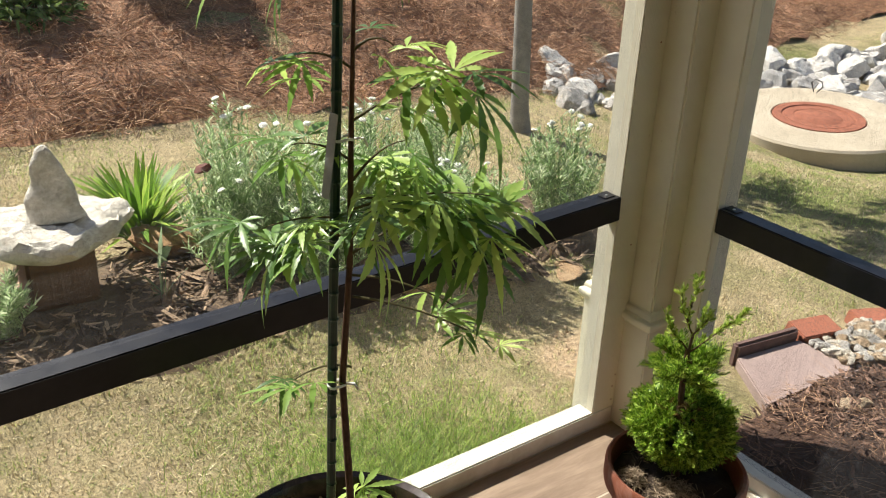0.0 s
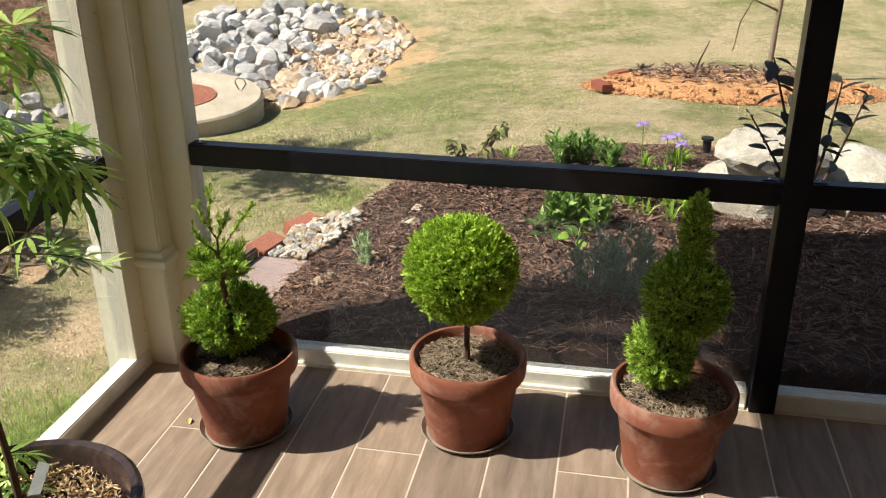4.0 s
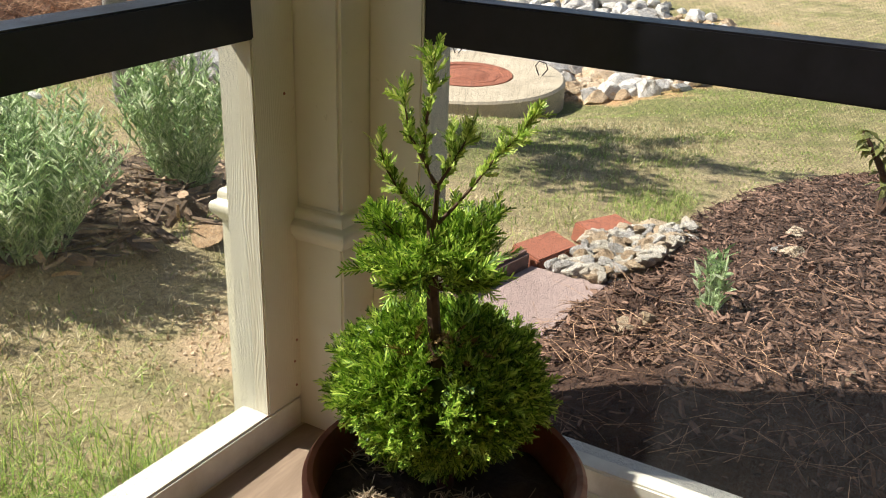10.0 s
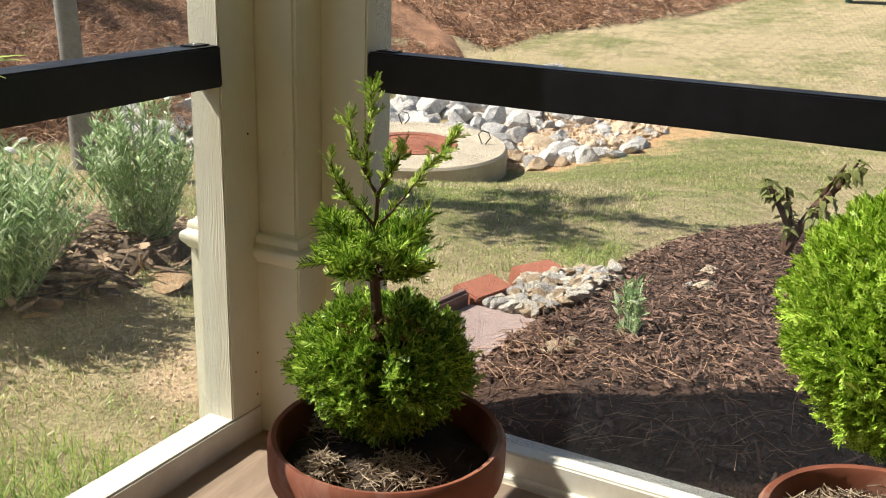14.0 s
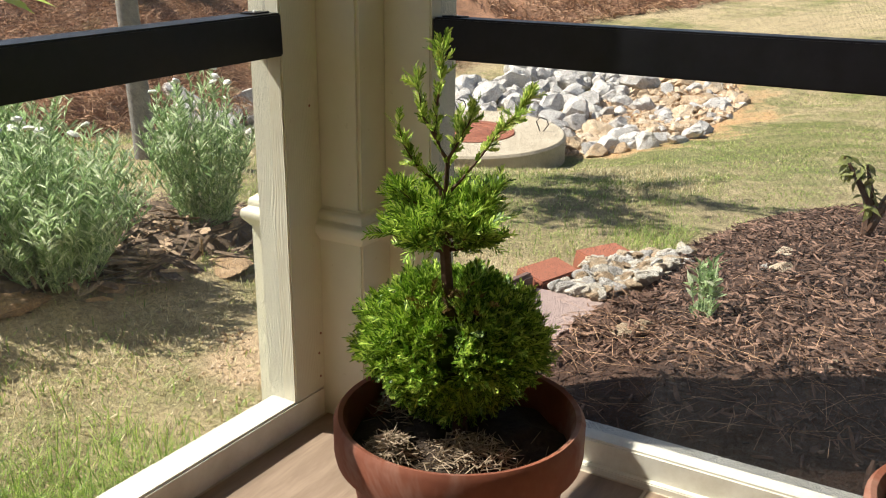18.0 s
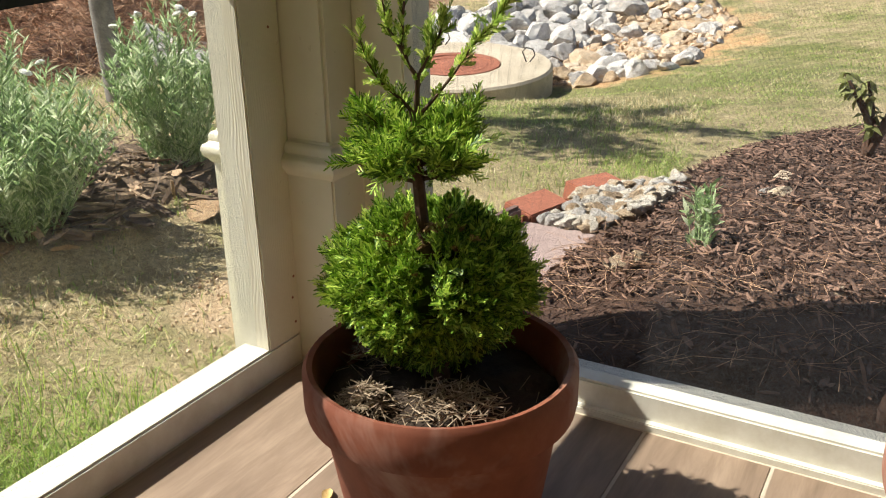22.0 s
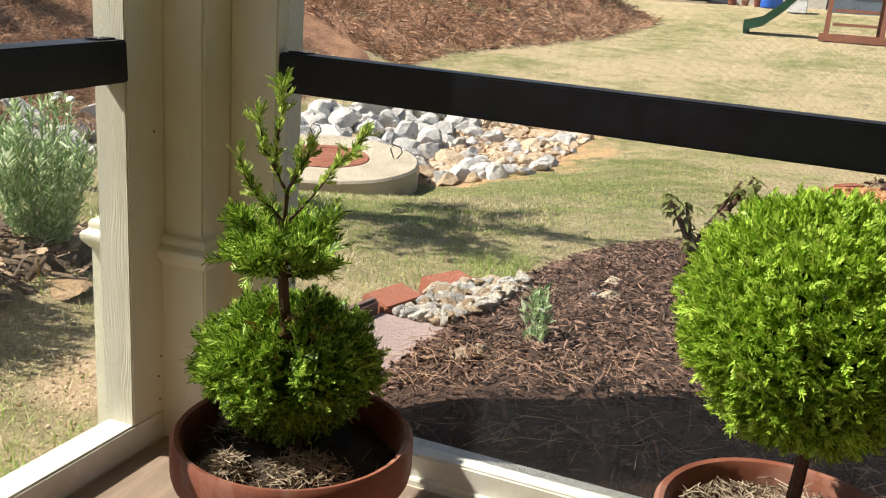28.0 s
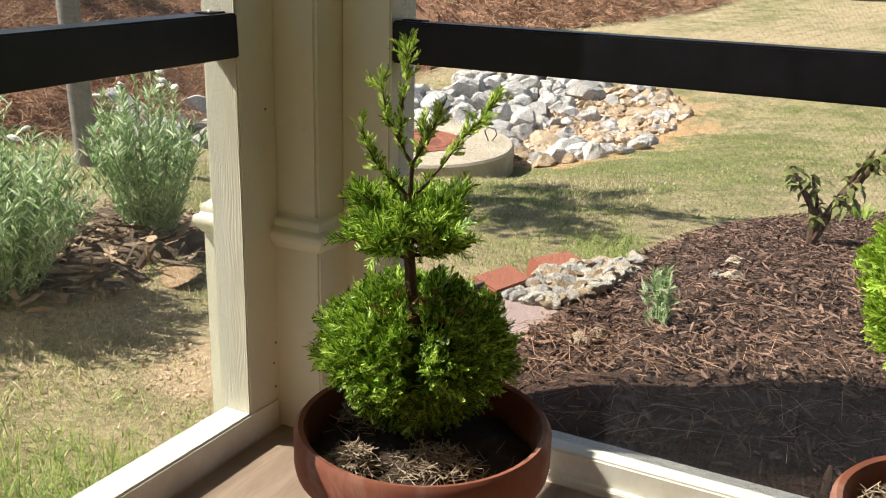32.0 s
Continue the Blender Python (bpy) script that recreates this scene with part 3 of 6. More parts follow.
def twig_spray(parent, pts, radii, count, length, seed, start=0.15, leaf=None, wide=0.0021):
    """A thin twig with fronds that leave it on all sides and turn upwards."""
    q = np.random.default_rng(seed)
    twig = part("branch", tube(pts, radii, 5), M_TRUNK, parent)
    p = np.array([list(Vector(v)) for v in pts])
    run = np.concatenate([[0], np.cumsum(np.linalg.norm(np.diff(p, axis=0), axis=1))])
    f = q.uniform(start, 1.0, count) * run[-1]
    base = np.column_stack([np.interp(f, run, p[:, k]) for k in range(3)])
    ahead = np.column_stack([np.interp(np.minimum(f + 0.008, run[-1] + 0.008), np.append(run, run[-1] + 0.01), np.append(p[:, k], p[-1, k] + (p[-1, k] - p[-2, k]) / (run[-1] - run[-2]) * 0.01)) for k in range(3)]) - base
    ahead /= np.linalg.norm(ahead, axis=1, keepdims=True) + 1e-9
    way = ahead * 0.62 + q.normal(size=(count, 3)) * 0.42 + np.array([0, 0, 0.38])
    part("spray", raw_mesh("spray", *sprigs(base, way, length, seed, wide), leaf or M_TIPS), None, twig)
    return twig


def pot_parts(owner, rim=0.174, height=0.27, seed=1):
    prof = [(0, 0.012), (0.105, 0.012), (0.112, 0.0), (0.122, 0.004), (rim - 0.022, height - 0.075), (rim - 0.016, height - 0.066),
            (rim - 0.002, height - 0.06), (rim, height - 0.05), (rim, height - 0.008), (rim - 0.006, height), (rim - 0.013, height - 0.002),
            (rim - 0.018, height - 0.012), (rim - 0.022, height - 0.06), (rim - 0.03, height - 0.062)]
    part("pot", lathe(prof, 64), M_POT, owner, "terracotta pot with a thick rolled rim")
    bm = lathe([(0, height - 0.035), (0.05, height - 0.034), (0.1, height - 0.042), (rim - 0.021, height - 0.055)], 40)
    bmesh.ops.subdivide_edges(bm, edges=bm.edges, cuts=1)
    for v in bm.verts:
        v.co.z += 0.012 * noise.noise(v.co * 25 + Vector((seed, 0, 0)))
    part("soil", bm, M_SOIL, owner, "dark potting soil")
    q = np.random.default_rng(60 + seed)
    heaps = ((-0.06, -0.05, 0.06), (0.02, 0.10, 0.04), (-0.10, 0.05, 0.03)) if seed == 1 else ((0, 0, 0.13),)
    a_, b_ = [], []
    for cx, cy, spread in heaps:
        n = 420 if seed == 1 else 2200
        p = q.normal(size=(n, 2)) * spread * 0.55 if seed == 1 else (np.sqrt(q.uniform(0, 1, n)) * (rim - 0.03))[:, None] * np.stack([np.cos(t_ := q.uniform(0, 6.3, n)), np.sin(t_)], 1)
        lift = (0.028 * np.exp(-(p ** 2).sum(1) / spread ** 2) if seed == 1 else 0.012 + 0.008 * q.uniform(0, 1, n))
        base = np.column_stack([p[:, 0] + cx, p[:, 1] + cy, height - 0.042 + lift + q.uniform(-0.006, 0.008, n)])
        ok = np.hypot(base[:, 0], base[:, 1]) < rim - 0.03
        base = base[ok]
        d_ = q.normal(size=base.shape) * np.array([1, 1, 0.35])
        d_ /= np.linalg.norm(d_, axis=1, keepdims=True)
        half = q.uniform(0.006, 0.016, len(base))[:, None]
        a_.append(base - d_ * half)
        b_.append(base + d_ * half)
    part("moss", raw_mesh("moss", *strips(np.concatenate(a_), np.concatenate(b_), 0.0009, seed), M_MOSS), None, owner, "curly dried grey-brown moss")


def saucer(at):
    ob = tagged(new("plant_saucer", mesh_of("plant_saucer", lathe([(0, 0), (0.13, 0), (0.145, 0.018), (0.142, 0.019), (0.128, 0.004), (0, 0.004)], 48), M_SAUCER)),
                "cloudy plastic saucer under a terracotta pot", "saucer", "plant saucers")
    ob.matrix_world = pose(*at)
    return ob


P1, P2, P3 = (1.633, 1.125, 0.004), (1.735, 0.446, 0.004), (1.67, -0.145, 0.004)
for p in (P1, P2, P3):
    saucer((p[0], p[1], 0.001))

topiary_1 = thing("potted_topiary", "two-ball arborvitae topiary with a loose top in a terracotta pot", "potted plant", P1, "potted topiaries")
pot_parts(topiary_1, seed=1)
part("trunk", tube([(0.01, 0.005, 0.2), (0.0, 0.0, 0.33), (0.004, 0.022, 0.42), (0.012, 0.034, 0.5), (0.026, 0.046, 0.572)],
                   [0.012, 0.010, 0.0085, 0.0075, 0.0055]), M_TRUNK, topiary_1)
foliage_ball(topiary_1, "lower_crown", (0.045, 0.038, 0.345), 0.127, 0.099, 9000, 0.021, 11, 0.15, 0.024, 0.66, 0.97, 0.70, 0.32, 0.17)
dq1 = np.random.default_rng(14)
dead = np.column_stack([dq1.normal(size=70) * 0.022 + 0.01, dq1.normal(size=70) * 0.022 + 0.01, dq1.uniform(0.37, 0.44, 70)])
part("dead_spray", raw_mesh("dead_spray", *sprigs(dead, dq1.normal(size=(70, 3)) + np.array([0, 0, 0.3]), 0.022, 15, 0.0016), M_DEADSPRAY), None, topiary_1, "brown dead fronds round the stem")
# the second tier spreads like a cup from the stem
for k in range(46):
    a, rise = k * 2.4 + dq1.uniform(-0.3, 0.3), dq1.uniform(0.08, 0.95)
    z0 = 0.487 + 0.05 * dq1.uniform(0, 1)
    reach = 0.073 * dq1.uniform(0.75, 1.12) * (1.0 - 0.12 * rise)
    root = Vector((0.014 + 0.14 * (z0 - 0.49), 0.034 + 0.16 * (z0 - 0.49), z0))
    tip = root + Vector((math.cos(a) * reach, math.sin(a) * reach, reach * rise * 0.78))
    twig_spray(topiary_1, [root, root.lerp(tip, 0.5) + Vector((0, 0, -0.004)), tip], [0.0016, 0.0012, 0.0006], 24, 0.026, 700 + k, 0.22, M_ARB)
# the loose top: (right of the stem seen from the porch, further off, height)
for k, (pts, n) in enumerate((
        ([(0, 0, 0.50), (0, 0, 0.571), (0.002, 0, 0.621), (-0.010, 0.004, 0.638), (-0.017, 0.004, 0.665), (-0.013, 0.0, 0.708), (-0.007, 0, 0.749), (-0.006, 0, 0.787)], 46),
        ([(0.004, 0, 0.571), (0.023, 0.006, 0.591), (0.047, 0.01, 0.621), (0.070, 0.012, 0.655), (0.097, 0.012, 0.685), (0.114, 0.01, 0.712)], 44),
        ([(-0.002, 0, 0.571), (-0.020, -0.004, 0.594), (-0.043, -0.008, 0.615), (-0.060, -0.010, 0.645), (-0.067, -0.01, 0.672)], 36),
        ([(0.002, 0, 0.622), (0.013, -0.004, 0.641), (0.030, -0.008, 0.675), (0.040, -0.01, 0.698)], 28),
        ([(-0.015, 0.004, 0.652), (-0.034, 0.008, 0.685), (-0.042, 0.01, 0.732)], 26),
        ([(0.0, 0, 0.60), (0.012, 0.03, 0.63), (0.02, 0.05, 0.672)], 22))):
    world_pts = [Vector((0.026 + 0.494 * r_ + 0.869 * dp, 0.046 - 0.869 * r_ + 0.494 * dp, 0.567 + (z - 0.571) * 0.89)) for r_, dp, z in ((0.92 * r0 + 0.004, d0, z0_) for r0, d0, z0_ in pts)]
    twig_spray(topiary_1, world_pts, [0.0042 - (0.0036 * i) / (len(pts) - 1) if k == 0 else 0.0026 - (0.002 * i) / (len(pts) - 1) for i in range(len(pts))], int(n * 1.35), 0.019, 760 + k, 0.38 if k == 0 else 0.14)

topiary_2 = thing("potted_topiary", "clipped round arborvitae ball on a bare stem in a terracotta pot", "potted plant", P2, "potted topiaries")
pot_parts(topiary_2, seed=2)
part("trunk", tube([(0.0, 0.0, 0.2), (0.003, 0.004, 0.3), (-0.003, 0.0, 0.42)], [0.011, 0.009, 0.008]), M_TRUNK, topiary_2)
foliage_ball(topiary_2, "crown", (-0.012, 0.018, 0.54), 0.158, 0.157, 16000, 0.018, 21, 0.5, 0.0, 0.76, 0.96, 0.74, 0.12, 0.09, M_BALL)

topiary_3 = thing("potted_topiary", "tapering arborvitae topiary in a stained terracotta pot", "potted plant", P3, "potted topiaries")
pot_parts(topiary_3, seed=3)
part("trunk", tube([(0.0, 0.0, 0.2), (0.0, 0.0, 0.5), (0.0, 0.0, 0.75)], [0.011, 0.009, 0.003]), M_TRUNK, topiary_3)
foliage_ball(topiary_3, "lower_crown", (-0.01, 0.045, 0.37), 0.08, 0.085, 2600, 0.026, 31, 0.5, 0.0, 0.66, 0.97, 0.74)
foliage_ball(topiary_3, "middle_crown", (0.0, -0.005, 0.535), 0.10, 0.105, 3600, 0.028, 32, 0.5, 0.0, 0.66, 0.97, 0.74)
foliage_ball(topiary_3, "upper_crown", (0.0, -0.012, 0.71), 0.024, 0.11, 900, 0.03, 33, 1.0)

# ---- far yard, large forms ----
mv, mf = [], []
NR, NA = 44, 120
for i in range(NR + 1):
    for j in range(NA):
        a, q = 2 * math.pi * j / NA, 1.03 * i / NR
        c, s_ = math.cos(a), math.sin(a)
        k = q / (c ** 4 + s_ ** 4) ** 0.25
        x, y = 2.6 + 3.0 * c * k, -1.2 + 2.68 * s_ * k
        r, z = mulch_z(x, y)
        mv.append((x, y, z + 0.012 + (0.025 if x > 2.12 else 0.0) * noise.noise(Vector((x * 5, y * 5, 0))) - (0.06 if q > 1.0 else 0)))
        if i:
            b = i * NA
            mf.append((b - NA + j, b + j, b + (j + 1) % NA, b - NA + (j + 1) % NA))
bed = tagged(new("mulch_bed", raw_mesh("mulch_bed", mv, mf, M_MULCH, True)), "mounded dark brown bark mulch bed", "mulch bed", kind="structure")

LID = (7.70, 4.52)
lid = thing("drain_lid", "round pale concrete drain cover with a rusty centre hatch", "drain cover", (LID[0], LID[1], -0.56))
lid.matrix_world = Matrix.Translation((LID[0], LID[1], -0.56)) @ Matrix.Rotation(radians(4.0), 4, Vector((0.49, -0.87, 0)))
part("slab", lathe([(0, -0.02), (0.42, -0.02), (0.43, 0.0), (0.865, 0.0), (0.885, -0.02), (0.885, -0.40), (0, -0.40)], 72), M_CONC, lid)
part("hatch", lathe([(0, -0.004), (0.2, -0.004), (0.205, -0.007), (0.225, -0.007), (0.23, -0.003), (0.30, -0.003), (0.305, -0.007), (0.325, -0.007), (0.335, 0.004), (0.415, 0.004), (0.418, -0.02)], 56), M_RUST, lid, "rust-red iron hatch with raised rings")
for hx_, hy_ in ((0.36, -0.57), (0.62, 0.45)):
    part("lifting_loop", tube([(hx_ - 0.01, hy_ + 0.02, 0.0), (hx_ - 0.03, hy_ + 0.05, 0.09), (hx_, hy_ + 0.03, 0.125), (hx_ + 0.02, hy_ - 0.03, 0.11), (hx_ + 0.02, hy_ - 0.05, 0.06), (hx_, hy_ - 0.01, 0.0)], 0.006, 7), M_IRON, lid, "bent dark iron lifting loop")

ROCKS = [rock_mesh("rock", M_ROCK, k, 0.78, 0.75) for k in range(9)]
TANS = [rock_mesh("rock", M_TANROCK, 20 + k, 0.68, 0.75) for k in range(4)]
rr = random.Random(5)


def lay_rock(x, y, s_, tan, label, sink=0.3):
    ob = new("rock", rr.choice(TANS if tan else ROCKS))
    ob.matrix_world = Matrix.Translation((x, y, ground_z(x, y) + s_ * sink)) @ Euler((rr.uniform(-.5, .5), rr.uniform(-.5, .5), rr.uniform(0, 6.3))).to_matrix().to_4x4() @ Matrix.Diagonal((s_ * rr.uniform(.9, 1.35), s_, s_ * rr.uniform(.8, 1.2), 1))
    tagged(ob, label, "rock", "riprap stones")


taken = []
for k in range(300):
    for _ in range(60):
        x, y = rr.uniform(7.4, 13.2), rr.uniform(2.6, 6.6)
        tan = y < 4.15 and rr.random() < 0.75
        if tan and x > 9.0 and rr.random() < 0.45:
            continue
        s_ = (0.045 + 0.10 * rr.random() ** 2.0) if y < 4.15 else 0.075 + 0.115 * rr.random() ** 1.4
        if (x - 10.1) ** 2 / 5.6 + (y - 4.5) ** 2 / 3.2 < 1 and y < 6.0 - 0.05 * abs(x - 9.0) and math.hypot(x - LID[0], y - LID[1]) > 1.0 + s_ and all(math.hypot(x - a, y - b) > (s_ + c) * 0.72 for a, b, c in taken):
            taken.append((x, y, s_))
            lay_rock(x, y, s_, tan, "tan broken stone in orange clay" if tan else "grey-white broken riprap stone on the bank", 0.2 if y < 4.15 else 0.45)
            break
# a row of pale stones along the lower edge
rim = [Vector(p) for p in ((8.42, 3.72), (8.4, 3.3), (8.5, 2.98), (8.75, 2.76), (9.2, 2.72))]
for a, b in zip(rim, rim[1:]):
    for k in range(int((b - a).length / 0.19)):
        p = a.lerp(b, (k + 0.5) / int((b - a).length / 0.19))
        lay_rock(p.x + rr.uniform(-.05, .05), p.y + rr.uniform(-.05, .05), rr.uniform(0.07, 0.13), False, "pale stone in the row edging the riprap", 0.25)
for k in range(26):
    lay_rock(rr.uniform(5.1, 7.0), rr.uniform(5.05, 6.2), rr.uniform(0.07, 0.17), False, "grey-white broken riprap stone at the foot of the bank")


# ---- pine-straw bank ----
def scatter(n, x0, x1, y0, y1, keep, seed):
    q = np.random.default_rng(seed)
    out = []
    while len(out) < n:
        x, y = q.uniform(x0, x1), q.uniform(y0, y1)
        if keep(x, y, q):
            out.append((x, y))
    return np.array(out)


bv, bf = [], []
bx = axis((-14, 28, 0.3))
for i, x in enumerate(bx):
    for j in range(40):
        y = bank_edge(x) - 0.1 + 0.25 * noise.noise(Vector((x * 0.9, 2, 0))) + j * 0.22
        bv.append((x, y, ground_z(x, y) + (0.05 if j else -0.03) + 0.13 * noise.noise(Vector((x * 1.4, y * 1.4, 0))) + 0.09 * noise.noise(Vector((x * 3.1, y * 3.1, 4))) + 0.03 * noise.noise(Vector((x * 6, y * 6, 1)))))
        if i and j:
            a = i * 40 + j
            bf.append((a - 41, a - 1, a, a - 40))
bank = tagged(new("straw_bank", raw_mesh("straw_bank", bv, bf, M_STRAW, True)), "steep bank covered with red-brown pine straw", "bank", kind="structure")


def needles(name, pts, lo, hi, width, lift, material, label, category, seed, flat=0.3):
    q = np.random.default_rng(seed)
    z = np.array([ground_z(x, y) for x, y in pts]) + lift(pts) + q.uniform(0, 0.05, len(pts)) * (1 if hi > 0.1 else 0.2)
    c = np.column_stack([pts, z])
    drift = np.array([7.0 * noise.noise(Vector((x * 1.1, y * 1.1, 7))) for x, y in pts])
    d = q.normal(size=c.shape) * np.array([0.55, 0.55, flat]) + np.column_stack([np.cos(drift), np.sin(drift), 0 * drift]) * 0.8
    d /= np.linalg.norm(d, axis=1, keepdims=True)
    h = q.uniform(lo, hi, len(pts))[:, None] / 2
    bow = q.normal(size=c.shape) * 0.12 * h
    v1, f1 = strips(c - d * h, c + bow, width, seed)
    v2, f2 = strips(c + bow, c + d * h + np.array([0, 0, -0.25]) * h, width, seed)
    return tagged(new(name, raw_mesh(name, *join_geo((v1, f1), (v2, f2)), material)), label, category, kind="stuff")


near_bank = scatter(40000, -2, 13, 5.5, 9.0, lambda x, y, q: y > bank_edge(x) - 0.15 + 0.25 * q.normal() * 0.5 and (x < 8 or q.random() < 0.6), 3)
needles("pine_straw", near_bank, 0.12, 0.26, 0.0024, lambda p: np.array([0.055 + 0.13 * noise.noise(Vector((x * 1.4, y * 1.4, 0))) + 0.09 * noise.noise(Vector((x * 3.1, y * 3.1, 4))) for x, y in p]), M_NEEDLE, "loose red-brown pine needles on the bank", "pine straw", 4, 0.45)
far_bank = scatter(15000, 14, 26, 4.2, 11, lambda x, y, q: y > bank_edge(x) - 0.2, 5)
needles("pine_straw", far_bank, 0.2, 0.5, 0.006, lambda p: 0.06, M_NEEDLE, "loose red-brown pine needles on the far bank", "pine straw", 6, 0.45)


# ---- lawn blades ----
def on_lawn(x, y, q):
    if y > bank_edge(x) - 0.1 or (x < 2.2 and y < 1.74) or (2.0 < y < 2.35 and 2.0 < x < 2.5 and q.random() < 0.8):
        return False
    if 2.76 < y < 4.0 and x < 3.3:
        return q.random() < 0.04
    if x > 2.0 and mulch_z(x, y)[0] < 0.98:
        return False
    if math.hypot(x - LID[0], y - LID[1]) < 0.95 or (2.5 < x < 3.8 and 1.35 < y < 1.74):
        return False
    if (x - 10.2) ** 2 / 6.2 + (y - 4.4) ** 2 / 3.6 < 1 and q.random() < 0.93:
        return False
    return noise.noise(Vector((x * 0.8, y * 0.8, 5))) + 0.4 * noise.noise(Vector((x * 3, y * 3, 2))) > q.uniform(-0.9, 0.5)


def patch(x, y):
    return noise.noise(Vector((x * 1.1, y * 1.1, 8))) + 0.7 * noise.noise(Vector((x * 4.2, y * 4.2, 3))) + 0.12 + (0.35 * math.exp(-((y - 2.15) / 0.45) ** 2) if x < 2.1 else 0.0)


def green_lawn(x, y, q):
    return on_lawn(x, y, q) and patch(x, y) > q.uniform(-0.25, 0.25)


def dry_lawn(x, y, q):
    return on_lawn(x, y, q) and patch(x, y) < q.uniform(-0.15, 0.5) or (2 < x < 2.5 and 1.75 < y < 2.4 and q.random() < 0.2)


def lawn_patch(name, pts, lo, hi, width, material, label, seed):
    q = np.random.default_rng(seed)
    z = np.array([ground_z(x, y) for x, y in pts])
    base = np.column_stack([pts, z - 0.004])
    d = q.normal(size=base.shape) * np.array([0.75, 0.75, 0.3]) + np.array([0, 0, 0.75])
    v, f = blades(base, d, q.uniform(lo, hi, len(pts)), q.uniform(0.7, 1.3, len(pts)) * width, seed, 0.12)
    return tagged(new(name, raw_mesh(name, v, f, material)), label, "grass", kind="stuff")


M_GRASS = leaf_material("green_grass_blade", (0.15, 0.23, 0.04), (0.29, 0.39, 0.085), (0.54, 0.58, 0.21), 0.38)
M_DRY = leaf_material("dry_grass_blade", (0.33, 0.25, 0.125), (0.59, 0.49, 0.28), (0.76, 0.67, 0.44), 0.3)
lawn_patch("lawn_grass", scatter(36000, -1.5, 6, 1.7, 5.9, green_lawn, 11), 0.02, 0.052, 0.0035, M_GRASS, "short green grass blades in the thin lawn", 12)
lawn_patch("dry_lawn_grass", scatter(26000, -1.5, 6, 1.7, 5.9, dry_lawn, 13), 0.025, 0.055, 0.0035, M_DRY, "short straw-coloured dormant grass blades", 14)
lawn_patch("lawn_grass", scatter(30000, 4.5, 14, 0.2, 6.4, green_lawn, 15), 0.014, 0.036, 0.0042, M_GRASS, "short green grass blades round the drain", 16)
lawn_patch("dry_lawn_grass", scatter(20000, 4.5, 16, -2.5, 6.4, dry_lawn, 17), 0.014, 0.036, 0.0045, M_DRY, "short straw-coloured dormant grass blades", 18)
tuft = scatter(11000, 0.2, 1.85, 1.72, 2.4, lambda x, y, q: q.random() < math.exp(-((x - 1.3) / 0.42) ** 2 - ((y - 1.74) / 0.30) ** 2), 19)
M_TALL = leaf_material("long_green_blade", (0.13, 0.22, 0.03), (0.25, 0.38, 0.06), (0.48, 0.56, 0.15), 0.4)
lawn_patch("tall_grass", tuft, 0.03, 0.115, 0.0021, M_TALL, "longer green grass against the porch sill", 20)

front = scatter(9000, 0.3, 2.7, 1.95, 2.78, lambda x, y, q: noise.noise(Vector((x * 2.2, y * 2.2, 4))) + 0.5 * noise.noise(Vector((x * 7, y * 7, 1))) > q.uniform(-0.5, 0.35) and ((x - 2.3) / 0.3) ** 2 + ((y - 2.05) / 0.4) ** 2 > q.uniform(0.5, 1.2), 25)
lawn_patch("lawn_grass", front[::2], 0.015, 0.045, 0.0026, M_GRASS, "short sparse green turf before the flower bed", 26)
lawn_patch("dry_lawn_grass", front[1::2], 0.015, 0.05, 0.0026, M_DRY, "short sparse straw-coloured turf before the flower bed", 27)
fringe = scatter(2200, 2.2, 4.4, 1.5, 2.3, lambda x, y, q: mulch_z(x, y)[0] > 0.97 and not (2.5 < x < 3.85 and 1.35 < y < 1.76) and q.random() < math.exp(-((mulch_z(x, y)[0] - 1.0) / 0.12) ** 2), 23)
lawn_patch("tall_grass", fringe, 0.03, 0.085, 0.0026, M_GRASS, "longer untrimmed grass round the mulch bed", 24)

# ---- north flower bed ----
M_STONE = stone_material("yellow_stone", (0.14, 0.08, 0.04), (0.34, 0.21, 0.11), (0.58, 0.42, 0.26), (0.16, 0.11, 0.07))
M_LIME = speckled("pitted_limestone", (0.24, 0.20, 0.14), (0.80, 0.77, 0.69), 14, 0.9, 0.9, 0.02, "none", 50).mat
M_BLOCK = speckled("brown_block", (0.11, 0.065, 0.040), (0.22, 0.14, 0.09), 9, 0.95, 0.5, 0.01).mat
M_SAGE = leaf_material("silver_green_leaf", (0.18, 0.29, 0.11), (0.43, 0.56, 0.28), (0.80, 0.86, 0.62), 0.48)
M_LILY = leaf_material("daylily_leaf", (0.12, 0.24, 0.03), (0.24, 0.41, 0.05), (0.45, 0.58, 0.11), 0.42)
M_WHITE = speckled("white_petal", (0.62, 0.62, 0.55), (0.82, 0.82, 0.76), 60, 0.8, 0.5, 0.004).mat
M_GREYLEAF = leaf_material("grey_green_leaf", (0.12, 0.18, 0.09), (0.22, 0.30, 0.16), (0.36, 0.44, 0.26), 0.3)
M_DUSK = speckled("dark_red_petal", (0.05, 0.012, 0.008), (0.16, 0.04, 0.025), 60, 0.7).mat

